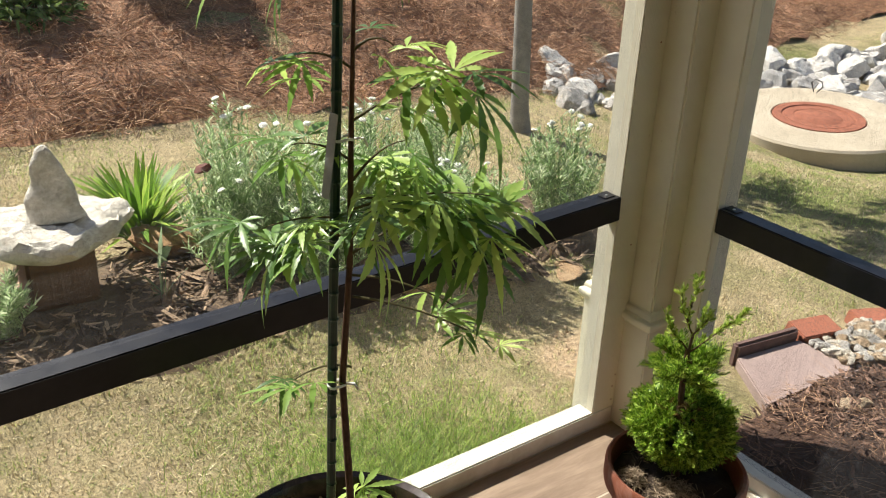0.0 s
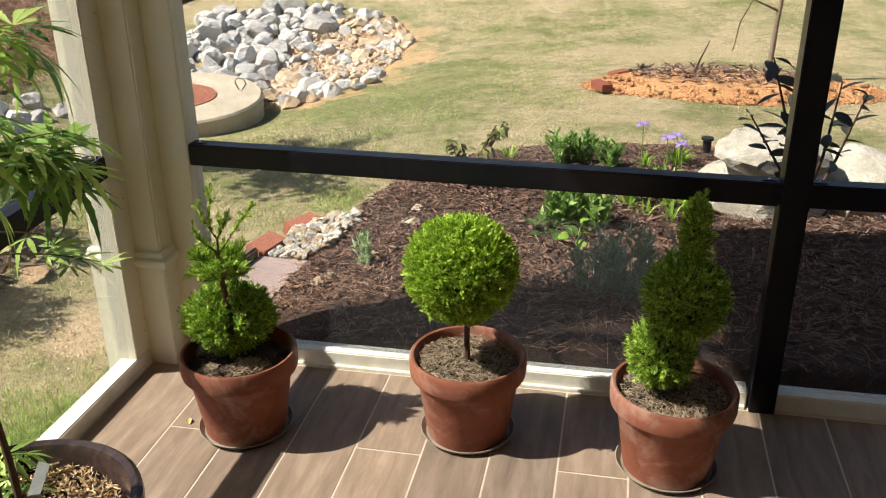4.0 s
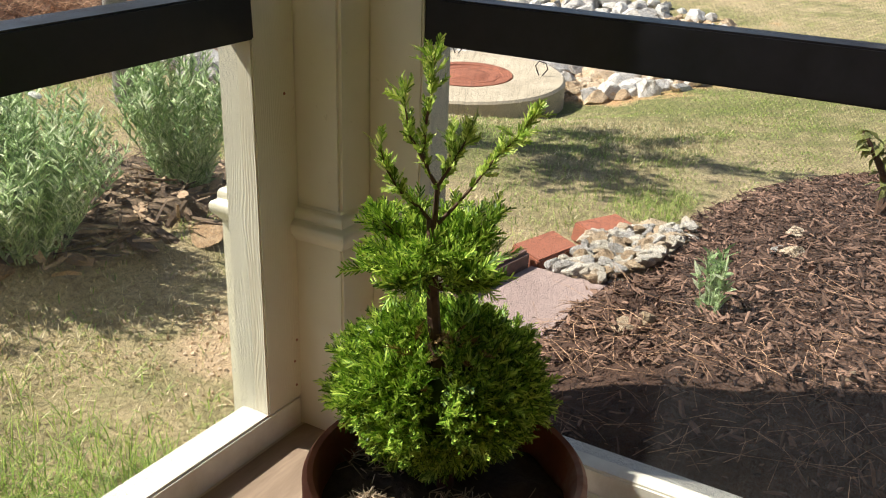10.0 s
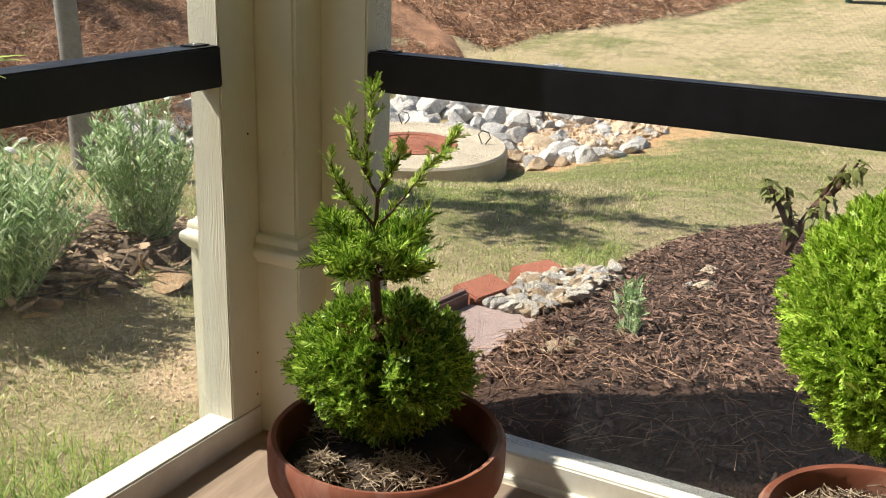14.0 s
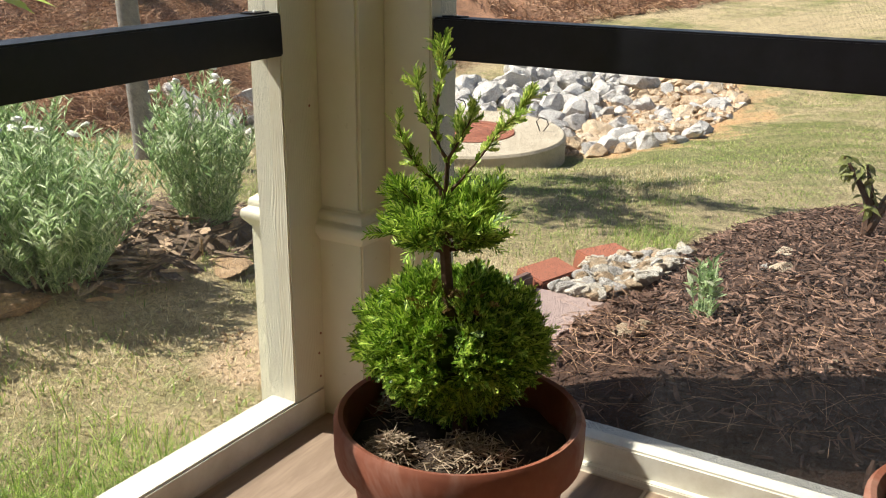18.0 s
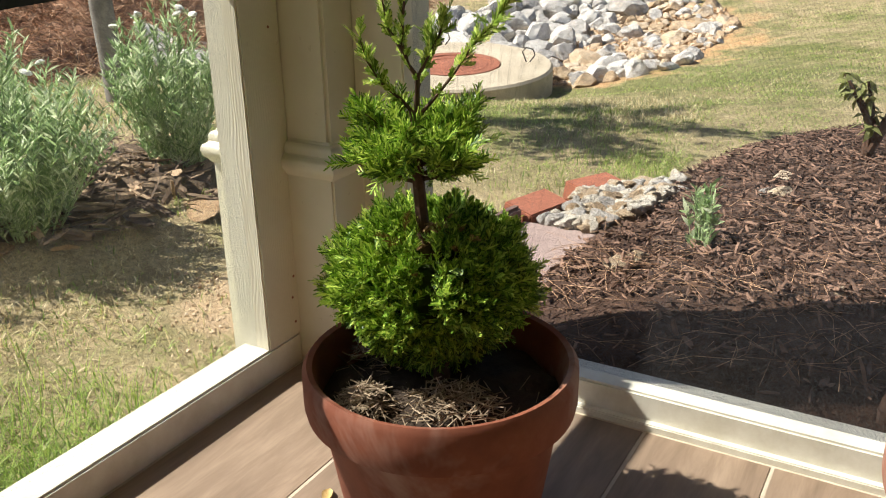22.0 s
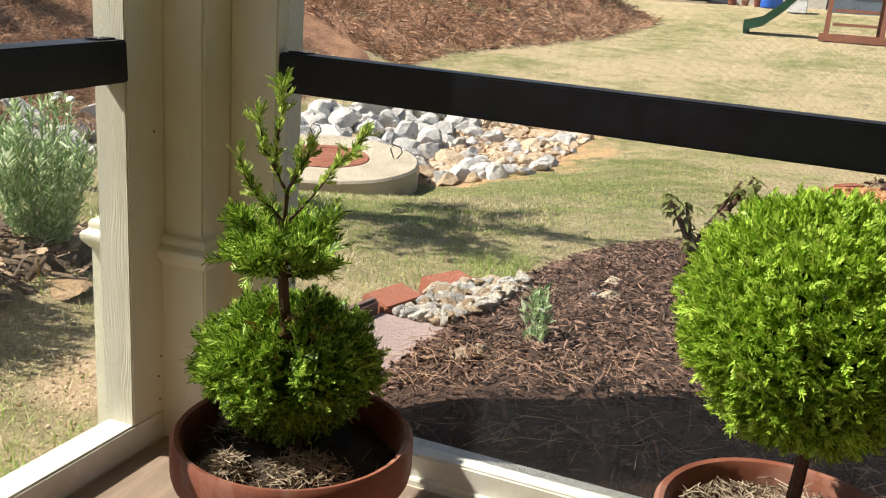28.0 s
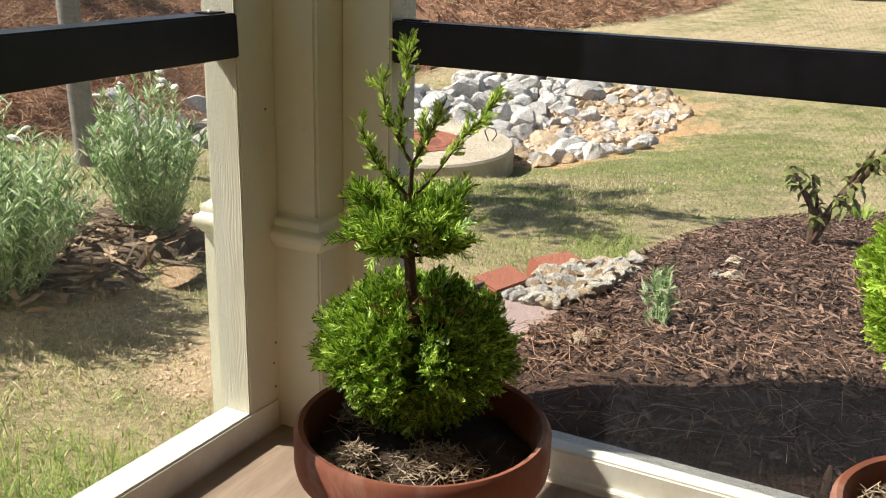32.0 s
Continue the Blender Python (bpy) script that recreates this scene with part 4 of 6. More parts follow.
M_LOAM = speckled("brown_loam", (0.055, 0.038, 0.024), (0.22, 0.155, 0.10), 14, 0.95, 1.0, 0.02).mat
nv, nf = [], []
nx = axis((-1.6, 3.35, 0.11))
for i, x in enumerate(nx):
    for j in range(13):
        y = 2.70 + 0.10 * noise.noise(Vector((x * 1.6, 0, 0))) + j * 0.10 * (1.0 if x < 2.7 else max(0.35, 1 - (x - 2.7)))
        nv.append((x, y, ground_z(x, y) + (0.03 if 0 < j < 12 and 0 < i < len(nx) - 1 else -0.04) + 0.02 * noise.noise(Vector((x * 6, y * 6, 0)))))
        if i and j:
            a = i * 13 + j
            nf.append((a - 14, a - 1, a, a - 13))
tagged(new("mulch_bed_north", raw_mesh("mulch_bed_north", nv, nf, M_LOAM, True)), "low flower bed covered with dark bark", "mulch bed", kind="structure")


def bush(name, at, height, spread, stems, leaf, material, label, seed, flowers=0, leaf_len=0.075, leaf_w=0.013, category="shrub", group="", petal=None, head=0.016):
    """Upright stems from one root, leafy along their length, some ending in flat flower heads."""
    q = np.random.default_rng(seed)
    t = thing(name, label, category, (at[0], at[1], at[2]), group)
    ang = q.uniform(0, 2 * math.pi, stems)
    out = np.sqrt(q.uniform(0, 1, stems)) * spread
    hgt = height * (1 - 0.35 * (out / spread) ** 2) * (0.5 + 0.6 * q.uniform(0, 1, stems) ** 0.7)
    foot = np.column_stack([np.cos(ang) * out * 0.35, np.sin(ang) * out * 0.35, np.full(stems, -0.03)])
    tip = np.column_stack([np.cos(ang) * out, np.sin(ang) * out, hgt])
    mid = foot * 0.45 + tip * 0.55 + np.column_stack([np.zeros(stems), np.zeros(stems), 0.10 * hgt])
    for i in range(stems):
        a, b = strips(foot[i:i + 1], mid[i:i + 1], 0.0022, seed), strips(mid[i:i + 1], tip[i:i + 1], 0.0017, seed + 1)
        part("stem", raw_mesh("stem", *join_geo(a, b), material), None, t)
    n = stems * leaf
    k = q.integers(0, stems, n)
    f = q.uniform(0.02, 1.0, n)[:, None]
    base = np.where(f < 0.5, foot[k] + (mid[k] - foot[k]) * f * 2, mid[k] + (tip[k] - mid[k]) * (f * 2 - 1))
    a2 = q.uniform(0, 6.28, n)
    d = np.column_stack([np.cos(a2), np.sin(a2), q.uniform(0.5, 2.0, n)])
    part("foliage", raw_mesh("foliage", *blades(base, d, q.uniform(0.6, 1.3, n) * leaf_len, q.uniform(0.7, 1.3, n) * leaf_w, seed + 2, 0.1), material), None, t)
    top = np.argsort(-hgt)[:flowers * 2:2]
    for i in top:
        bm = lathe([(0, head * 0.55), (head * 0.6, head * 0.5), (head, head * 0.1), (head * 0.7, -head * 0.15), (0, -head * 0.25)], 9)
        for v in bm.verts:
            v.co += Vector((noise.noise(v.co * 300 + Vector((i, 0, 0))), noise.noise(v.co * 300 + Vector((0, i, 0))), 0)) * head * 0.3
        part("flower_head", bm, petal or M_WHITE, t, "small flat white flower head" if petal is None else "dark red wilted bloom", pose(*tip[i], q.uniform(-20, 20), q.uniform(-20, 20)))
    return t


def bed_z(x, y):
    return ground_z(x, y) + 0.03


for k, (x, y, h, sp, st, fl) in enumerate(((1.48, 3.35, 0.66, 0.27, 120, 12), (1.72, 3.15, 0.56, 0.27, 120, 10), (2.0, 3.2, 0.60, 0.28, 130, 12), (2.22, 2.84, 0.43, 0.30, 200, 16), (2.92, 2.94, 0.53, 0.22, 110, 14), (2.5, 3.4, 0.55, 0.2, 80, 8), (1.36, 3.22, 0.42, 0.22, 100, 6), (1.62, 2.98, 0.34, 0.22, 110, 6), (0.42, 3.15, 0.24, 0.17, 60, 0))):
    bush("flowering_shrub", (x, y, bed_z(x, y)), h, sp, st, 42, M_SAGE, "silvery green leafy perennial with flat white flower heads" if fl else "low silvery green perennial with no flowers", 100 + k, fl * 2 // 3, 0.045, 0.0062, "shrub", "silver perennials", None, 0.017)
bush("dark_flower_stem", (1.26, 3.2, bed_z(1.26, 3.2)), 0.52, 0.04, 3, 6, M_SAGE, "slender stem with one dark red wilted bloom", 120, 1, 0.05, 0.01, "flower", "", M_DUSK, 0.038)


def strap_plant(name, at, height, spread, count, width, material, label, seed, category="plant", group=""):
    """A clump of arching strap leaves, each bent twice."""
    q = np.random.default_rng(seed)
    ang = q.uniform(0, 6.28, count)
    lean = q.uniform(0.15, 1.0, count) * spread
    h = height * q.uniform(0.65, 1.1, count)
    dirs = np.column_stack([np.cos(ang), np.sin(ang), np.zeros(count)])
    side = np.column_stack([-np.sin(ang), np.cos(ang), np.zeros(count)]) * (width * q.uniform(0.6, 1.2, count))[:, None]
    up = np.array([0, 0, 1.0])
    root = dirs * 0.02 + up * -0.02
    rows = []
    for f, w in ((0, 0.5), (0.35, 1.0), (0.7, 0.8), (1.0, 0.08)):
        c = root + dirs * (lean * f ** 1.7)[:, None] + up * (h * (f - 0.42 * f ** 2.6 * (lean / spread)))[:, None]
        rows += [c - side * w / 2, c + side * w / 2]
    v = np.stack(rows, 1).reshape(-1, 3)
    k = np.arange(count) * 8
    f = []
    for i in (0, 2, 4):
        f += np.stack([k + i, k + i + 1, k + i + 3, k + i + 2], 1).tolist()
    t = tagged(new(name, raw_mesh(name, v, f, material, True)), label, category, group)
    t.matrix_world = pose(*at)
    return t


strap_plant("daylily", (1.14, 3.75, bed_z(1.14, 3.75)), 0.46, 0.42, 150, 0.034, M_LILY, "dense clump of arching bright green strap leaves", 130, "plant")
strap_plant("daylily", (2.5, 3.2, bed_z(2.5, 3.2)), 0.2, 0.2, 40, 0.012, M_LILY, "small clump of arching green strap leaves", 131, "plant")
strap_plant("daylily", (1.98, 3.5, bed_z(1.98, 3.5)), 0.46, 0.3, 120, 0.022, M_LILY, "dense clump of arching bright green strap leaves", 133, "plant")
strap_plant("daylily", (2.4, 3.62, bed_z(2.4, 3.62)), 0.36, 0.28, 90, 0.02, M_LILY, "dense clump of arching bright green strap leaves", 134, "plant")
bush("iris_leaves", (1.0, 3.1, bed_z(1.0, 3.1)), 0.26, 0.04, 4, 2, M_GREYLEAF, "a few broad grey-green upright leaves", 132, 0, 0.15, 0.032, "plant")

# stone bird perch: a pitted slab with a pointed rock, on a block
perch = thing("stone_perch", "pitted white limestone slab on a brown block", "garden ornament", (0.70, 3.36, -0.12))
part("block", box(-0.13, 0.12, -0.11, 0.11, 0.0, 0.40, 0.012), M_BLOCK, perch, "square brown stone block")
bm = bmesh.new()
bmesh.ops.create_icosphere(bm, subdivisions=4, radius=1.0)
for v in bm.verts:
    a = math.atan2(v.co.y, v.co.x)
    k = 1 + 0.13 * math.sin(3 * a + 0.6) + 0.06 * math.sin(7 * a)
    v.co = Vector((v.co.x * 0.285 * k, v.co.y * 0.24 * k, max(-0.045, min(0.04, v.co.z * 0.085)) + 0.40))
    v.co += v.co.normalized() * 0.03 * noise.noise(v.co * 16) + Vector((0, 0, 0.016 * noise.noise(v.co * 24)))
part("slab", bm, M_LIME, perch, "rough white limestone slab with a ragged edge")
bm = bmesh.new()
bmesh.ops.create_icosphere(bm, subdivisions=4, radius=1.0)
for v in bm.verts:
    z, ang = (v.co.z + 1) / 2, math.atan2(v.co.y, v.co.x)
    wide_ = 0.118 * (1 - 0.80 * z) * min(1.0, 2.3 * math.sqrt(max(0.0, 1 - v.co.z ** 2))) * (1 + 0.13 * math.cos(3 * ang + 0.7))
    v.co = Vector((wide_ * math.cos(ang) + 0.02 * z, 0.85 * wide_ * math.sin(ang), z * 0.30))
    v.co += Vector((noise.noise(v.co * 14), noise.noise(v.co * 14 + Vector((5, 0, 0))), 0.4 * noise.noise(v.co * 14 + Vector((0, 9, 0))))) * 0.016
    v.co *= 1 - 0.10 * max(0.0, noise.noise(v.co * 26 + Vector((3, 3, 0))) - 0.15)
rock = tagged(new("pointed_rock", mesh_of("pointed_rock", bm, M_LIME)), "pointed pitted white rock lying on the stone slab", "rock")
rock.matrix_world = pose(0.725, 3.365, 0.305, 0, -6, -35)

FLAT = [rock_mesh("stone", M_STONE, 40 + k, 0.42, 0.8) for k in range(3)]
for x, y, s_, tilt in ((1.21, 3.55, 0.16, 10), (2.17, 3.26, 0.14, 12), (2.70, 2.63, 0.075, 8), (2.02, 2.80, 0.085, 3)):
    ob = tagged(new("stone", FLAT[int(x * 10) % 3]), "flat yellow-brown edging stone in the flower bed", "stone", "edging stones")
    ob.matrix_world = pose(x, y, bed_z(x, y) + (-0.02 if y < 3 else 0.06), tilt, 0, x * 90) @ Matrix.Diagonal((s_ * 1.25, s_ * 0.8, s_ * (0.7 if y < 3 else 1), 1))


def chips(name, pts, lo, hi, height_of, label, seed, material=None):
    """Bark shreds: thin crooked slabs lying every way."""
    q = np.random.default_rng(seed)
    n = len(pts)
    z = np.array([height_of(x, y) for x, y in pts]) + q.uniform(0.0, 0.022, n)
    c = np.column_stack([pts, z])
    d = q.normal(size=c.shape) * np.array([1, 1, 0.28])
    d, s, u = frames_from(d, seed)
    s = np.cross(d, np.array([0, 0, 1.0]) + q.normal(size=c.shape) * 0.35)
    s /= np.linalg.norm(s, axis=1, keepdims=True)
    u = np.cross(s, d)
    L = (lo + (hi - lo) * q.uniform(0, 1, n) ** 2)[:, None] / 2
    W = L * q.uniform(0.08, 0.32, n)[:, None]
    T = q.uniform(0.0015, 0.004, n)[:, None]
    vs = []
    for a, w1, w2 in ((-1, 0.5, 0.9), (0.1, 1.1, 1.0), (1, 0.6, 0.35)):
        m = c + d * L * a + u * L * 0.12 * (0.3 - abs(a)) * q.normal(size=(n, 1))
        vs += [m - s * W * w1, m + s * W * w2, m + u * T + s * W * 0.1]
    v = np.stack(vs, 1).reshape(-1, 3)
    k = np.arange(n) * 9
    f = []
    for r_ in (0, 3):
        for i, j in ((0, 1), (1, 2), (2, 0)):
            f += np.stack([k + r_ + i, k + r_ + j, k + r_ + 3 + j, k + r_ + 3 + i], 1).tolist()
    f += np.stack([k, k + 2, k + 1], 1).tolist() + np.stack([k + 6, k + 7, k + 8], 1).tolist()
    return tagged(new(name, raw_mesh(name, v, f, material or M_CHIP)), label, "mulch", kind="stuff")


M_LITTER = speckled("leaf_litter", (0.06, 0.04, 0.028), (0.44, 0.31, 0.20), 25, 0.9, 0.5, 0.003, "island").mat
chips("bark_mulch", scatter(3600, -1.2, 3.3, 2.72, 4.0, lambda x, y, q: (y < 3.15 or q.random() < 0.35) and (y > 2.85 or q.random() < 0.3), 31), 0.02, 0.085, lambda x, y: bed_z(x, y) - (0.028 if y < 2.82 else 0.0), "brown bark and dry leaf litter in the flower bed", 32, M_LITTER)

chips("bark_mulch", scatter(330, 0.9, 3.0, 2.62, 3.5, lambda x, y, q: (x > 2.15 and y < 3.05) or (x < 1.5 and y > 2.9), 37), 0.06, 0.17, lambda x, y: bed_z(x, y) + 0.005, "large weathered bark pieces in the flower bed", 38, M_LITTER)

# ---- east bed ----


def bed_e(x, y):
    return mulch_z(x, y)[1] + 0.012


chips("bark_mulch", scatter(44000, 2.13, 5.65, -1.6, 1.52, lambda x, y, q: mulch_z(x, y)[0] < 1.0 and (x > 2.5 or q.random() < 0.3) and (x < 4.2 or q.random() < 0.6), 33), 0.008, 0.052, bed_e, "shredded dark brown bark mulch heaped over the bed", 34)
chips("bark_mulch", scatter(5000, 2.13, 5.65, -3.85, -1.6, lambda x, y, q: mulch_z(x, y)[0] < 1.0, 39), 0.03, 0.10, bed_e, "shredded dark brown bark mulch at the far end of the bed", 40)
straw_pts = scatter(1500, 2.13, 3.2, -1.5, 1.5, lambda x, y, q: q.random() < (1.0 if x < 2.75 else 0.25), 35)
needles("pine_straw", straw_pts, 0.05, 0.17, 0.0006, lambda p: np.array([bed_e(x, y) - ground_z(x, y) for x, y in p]) + 0.012, M_NEEDLE, "thin layer of pine needles beside the porch", "pine straw", 36, 0.12)

# splash block: a tapered tray with raised sides
M_RIM = speckled("brown_edging", (0.10, 0.06, 0.05), (0.22, 0.14, 0.12), 9, 0.85, 0.4, 0.004).mat
splash = thing("splash_block", "pinkish concrete splash tray with raised brown sides", "splash block", (2.84, 1.58, -0.15))
tray = [(-0.10, 0.14), (0.24, 0.10), (0.24, -0.15), (-0.28, -0.13)]
bm = bmesh.new()
top = [bm.verts.new((x, y, 0.06 - 0.02 * (x + 0.3))) for x, y in tray]
low = [bm.verts.new((x, y, -0.02)) for x, y in tray]
bm.faces.new(top[::-1])
bm.faces.new(low)
for k in range(4):
    bm.faces.new((top[k], top[(k + 1) % 4], low[(k + 1) % 4], low[k]))
bmesh.ops.recalc_face_normals(bm, faces=bm.faces)
bmesh.ops.bevel(bm, geom=list(bm.edges), offset=0.006, segments=2, affect="EDGES")
part("tray", bm, M_SLATE, splash)
for p, q in ((tray[0], tray[1]), (tray[3], tray[2])):
    d = Vector((q[0] - p[0], q[1] - p[1], 0))
    a = math.degrees(math.atan2(d.y, d.x))
    part("side", box(0, d.length, -0.018, 0.018, -0.04, 0.105 if p[1] > 0 else 0.066, 0.01), M_RIM if p[1] > 0 else M_SLATE, splash, "raised dark side of the tray" if p[1] > 0 else "low pinkish side of the tray", pose(p[0], p[1] + (0.02 if p[1] > 0 else -0.02), 0, 0, 1.5, a))

BRICK = mesh_of("brick", box(-0.125, 0.125, -0.052, 0.052, -0.035, 0.035, 0.005), M_BRICK)
for x, y, z, a, tip, long_ in ((3.20, 1.695, -0.108, -10, 15, 0.86), (3.555, 1.63, -0.134, -20, 10, 0.84)):
    ob = tagged(new("brick", BRICK), "red clay brick edging the pebbles", "brick", "edging bricks")
    ob.matrix_world = pose(x, y, z, tip, 3, a) @ Matrix.Diagonal((long_, 1, 0.95, 1))
M_PEBBLE = stone_material("pale_pebble", (0.34, 0.29, 0.22), (0.62, 0.56, 0.46), (0.80, 0.76, 0.67), (0.40, 0.30, 0.20))
PEBBLE = [rock_mesh("pebble", m_, 60 + k, 0.7, 0.5, 0.02) for k, m_ in enumerate((M_PEBBLE, M_TANROCK, M_PEBBLE, M_TANROCK, M_ROCK))]
rp = random.Random(9)
ring = [(3.08, 1.65), (3.34, 1.65), (3.64, 1.58), (3.66, 1.34), (3.2, 1.36), (3.06, 1.46)]


def inside(x, y, poly):
    hit_ = False
    for (ax, ay), (bx_, by_) in zip(poly, poly[1:] + poly[:1]):
        if (ay > y) != (by_ > y) and x < (bx_ - ax) * (y - ay) / (by_ - ay) + ax:
            hit_ = not hit_
    return hit_


count = 0
while count < 298:
    x, y = rp.uniform(3.05, 3.75), rp.uniform(1.3, 1.7)
    if inside(x, y, ring):
        s_ = rp.uniform(0.011, 0.027)
        ob = tagged(new("pebble", rp.choice(PEBBLE)), "pale river pebble in the drain corner", "pebble", "river pebbles")
        ob.matrix_world = pose(x, y, max(ground_z(x, y), bed_e(x, y) - 0.02) + 0.015 + s_ * 0.4 + (0.0 if count < 130 else 0.036) + rp.uniform(0, 0.012), rp.uniform(-25, 25), rp.uniform(-25, 25), rp.uniform(0, 360)) @ Matrix.Diagonal((s_ * 1.35, s_, s_, 1))
        count += 1
for x, y, s_, tan in ((3.74, 1.5, 0.06, 1), (3.39, 1.0, 0.032, 1), (3.42, 1.04, 0.022, 0), (2.74, 1.22, 0.03, 1), (2.69, 1.25, 0.026, 1), (3.62, 1.04, 0.028, 1), (2.6, 0.75, 0.016, 1), (4.1, 0.6, 0.04, 0), (3.9, -0.1, 0.035, 1)):
    ob = tagged(new("stone", (TANS if tan else ROCKS)[int(x * 7) % 4]), "small pale stone lying on the mulch", "stone", "stones on the mulch")
    ob.matrix_world = pose(x, y, bed_e(x, y) + s_ * 0.35, 0, 0, x * 200) @ Matrix.Diagonal((s_ * 1.3, s_, s_ * 0.7, 1))

# plants in the east bed
M_DEEP = leaf_material("deep_green_leaf", (0.03, 0.07, 0.02), (0.08, 0.15, 0.035), (0.18, 0.27, 0.08), 0.3)
M_CLUMP = leaf_material("clump_leaf", (0.08, 0.165, 0.035), (0.20, 0.35, 0.075), (0.43, 0.57, 0.18), 0.42)
M_GREY = leaf_material("grey_lavender_leaf", (0.18, 0.26, 0.17), (0.34, 0.44, 0.29), (0.56, 0.64, 0.46), 0.35)
M_IRIS = speckled("violet_petal", (0.18, 0.11, 0.42), (0.36, 0.26, 0.64), 60, 0.6).mat
M_DARKLEAF = leaf_material("bronze_dark_leaf", (0.008, 0.012, 0.008), (0.02, 0.026, 0.016), (0.05, 0.055, 0.035), 0.1)
M_BLACKP = Nodes("black_plastic", 0.4).mat
M_BLACKP.node_tree.nodes["Principled BSDF"].inputs["Base Color"].default_value = (0.012, 0.012, 0.013, 1)


def be(x, y):
    return (x, y, bed_e(x, y))


bush("sprout", be(2.87, 1.10), 0.165, 0.07, 10, 15, M_SAGE, "small pale green seedling in the mulch", 140, 0, 0.04, 0.01, "plant")
bush("lavender", be(2.60, -0.06), 0.29, 0.19, 46, 16, M_GREY, "wispy grey-green lavender beside the porch", 141, 0, 0.055, 0.009, "shrub")
bush("lavender", be(2.60, 0.12), 0.24, 0.14, 28, 14, M_GREY, "wispy low grey-green lavender beside the porch", 142, 0, 0.05, 0.009, "shrub")
for k, (x, y, h, sp, n, w) in enumerate(((4.6, -0.3, 0.15, 0.12, 45, 0.016), (4.5, -0.12, 0.12, 0.1, 22, 0.014), (3.6, -0.1, 0.14, 0.07, 12, 0.014), (3.55, -0.22, 0.15, 0.07, 12, 0.014), (3.7, -0.02, 0.12, 0.07, 10, 0.014), (3.4, -0.3, 0.14, 0.08, 12, 0.014), (4.7, 0.7, 0.12, 0.1, 16, 0.014))):
    strap_plant("lily_clump", be(x, y), h, sp, n, w, M_LILY, "clump of upright green strap leaves in the mulch" if n > 30 else "small tuft of green strap leaves in the mulch", 150 + k, "plant", "strap-leaved clumps")


def broad_leaves(name, at, count, size, lift, spread, material, label, seed, category="plant"):
    """Round-ended leaves on short stalks."""
    q = np.random.default_rng(seed)
    t = thing(name, label, category, at)
    for k in range(count):
        a, r_ = q.uniform(0, 6.28), spread * math.sqrt(q.uniform(0.05, 1))
        tip = Vector((math.cos(a) * r_, math.sin(a) * r_, lift * q.uniform(0.5, 1.1)))
        bm = tube([(0, 0, -0.02), tip * 0.55 + Vector((0, 0, 0.02)), tip], [0.003, 0.002, 0.0015], 5)
        stalk = part("stalk", bm, material, t)
        s_ = size * q.uniform(0.7, 1.2)
        v, f = [(0, 0, 0)], []
        for i in range(11):
            b = math.pi * 2 * i / 11
            rad = s_ * (0.55 + 0.12 * math.cos(b))
            v.append((s_ * 0.45 + rad * math.cos(b), rad * 0.8 * math.sin(b), 0.12 * s_ * math.sin(2 * b) - 0.1 * s_ * math.cos(b)))
        v[0] = (s_ * 0.45, 0, -0.05 * s_)
        f = [(0, 1 + i, 1 + (i + 1) % 11) for i in range(11)]
        part("leaf", raw_mesh("leaf", v, f, material, True), None, stalk, m=Matrix.Translation(tip) @ Euler((q.uniform(-.5, .5), q.uniform(-.5, .3), a)).to_matrix().to_4x4())
    return t


for k, (x, y, h, sp) in enumerate(((3.38, 0.14, 0.21, 0.11), (3.46, 0.27, 0.20, 0.10), (3.36, 0.30, 0.16, 0.08), (4.5, 0.36, 0.20, 0.12), (4.56, 0.24, 0.17, 0.10), (4.48, 0.10, 0.15, 0.10))):
    bush("leafy_clump", be(x, y), h, sp, 22, 18, M_CLUMP, "clump of upright leafy green stems in the mulch", 190 + k, 0, 0.058, 0.014, "plant", "leafy clumps")
for k, (x, y, h) in enumerate(((3.78, -0.02, 0.17), (3.74, -0.2, 0.2), (3.62, -0.32, 0.16), (3.86, -0.12, 0.14))):
    bush("weed", be(x, y), h, 0.06, 6, 9, M_LILY, "leafy green seedling sprouting from the mulch", 180 + k, 0, 0.07, 0.02, "plant", "seedlings in the mulch")
broad_leaves("broadleaf_seedling", be(3.22, 0.33), 8, 0.07, 0.07, 0.10, M_DEEP, "low plant with round dark green leaves", 170)
broad_leaves("broadleaf_seedling", be(3.16, 0.2), 5, 0.05, 0.06, 0.09, M_LILY, "low plant with round yellow-green leaves", 171)

# pruned rose: thick cut stems, a few drooping leaves
M_ROSE = leaf_material("rose_leaf", (0.10, 0.125, 0.035), (0.25, 0.28, 0.09), (0.46, 0.46, 0.20), 0.4)
rose = thing("rose_bush", "pruned knobby rose stump with a few drooping olive leaves", "shrub", be(3.94, 0.83))
canes = [[(0, 0, -0.03), (0.0, 0.004, 0.08), (0.005, 0.006, 0.17), (-0.01, 0.03, 0.26)], [(0, 0, 0.03), (0.02, -0.05, 0.15), (0.02, -0.10, 0.26), (0.02, -0.15, 0.36)], [(0, -0.02, 0.08), (0.0, -0.07, 0.17), (0.02, -0.13, 0.25)], [(0, 0, 0.12), (-0.02, 0.06, 0.22), (-0.02, 0.10, 0.28)], [(0.01, -0.08, 0.2), (0.02, -0.16, 0.31), (0.03, -0.19, 0.38)]]
rq = np.random.default_rng(12)
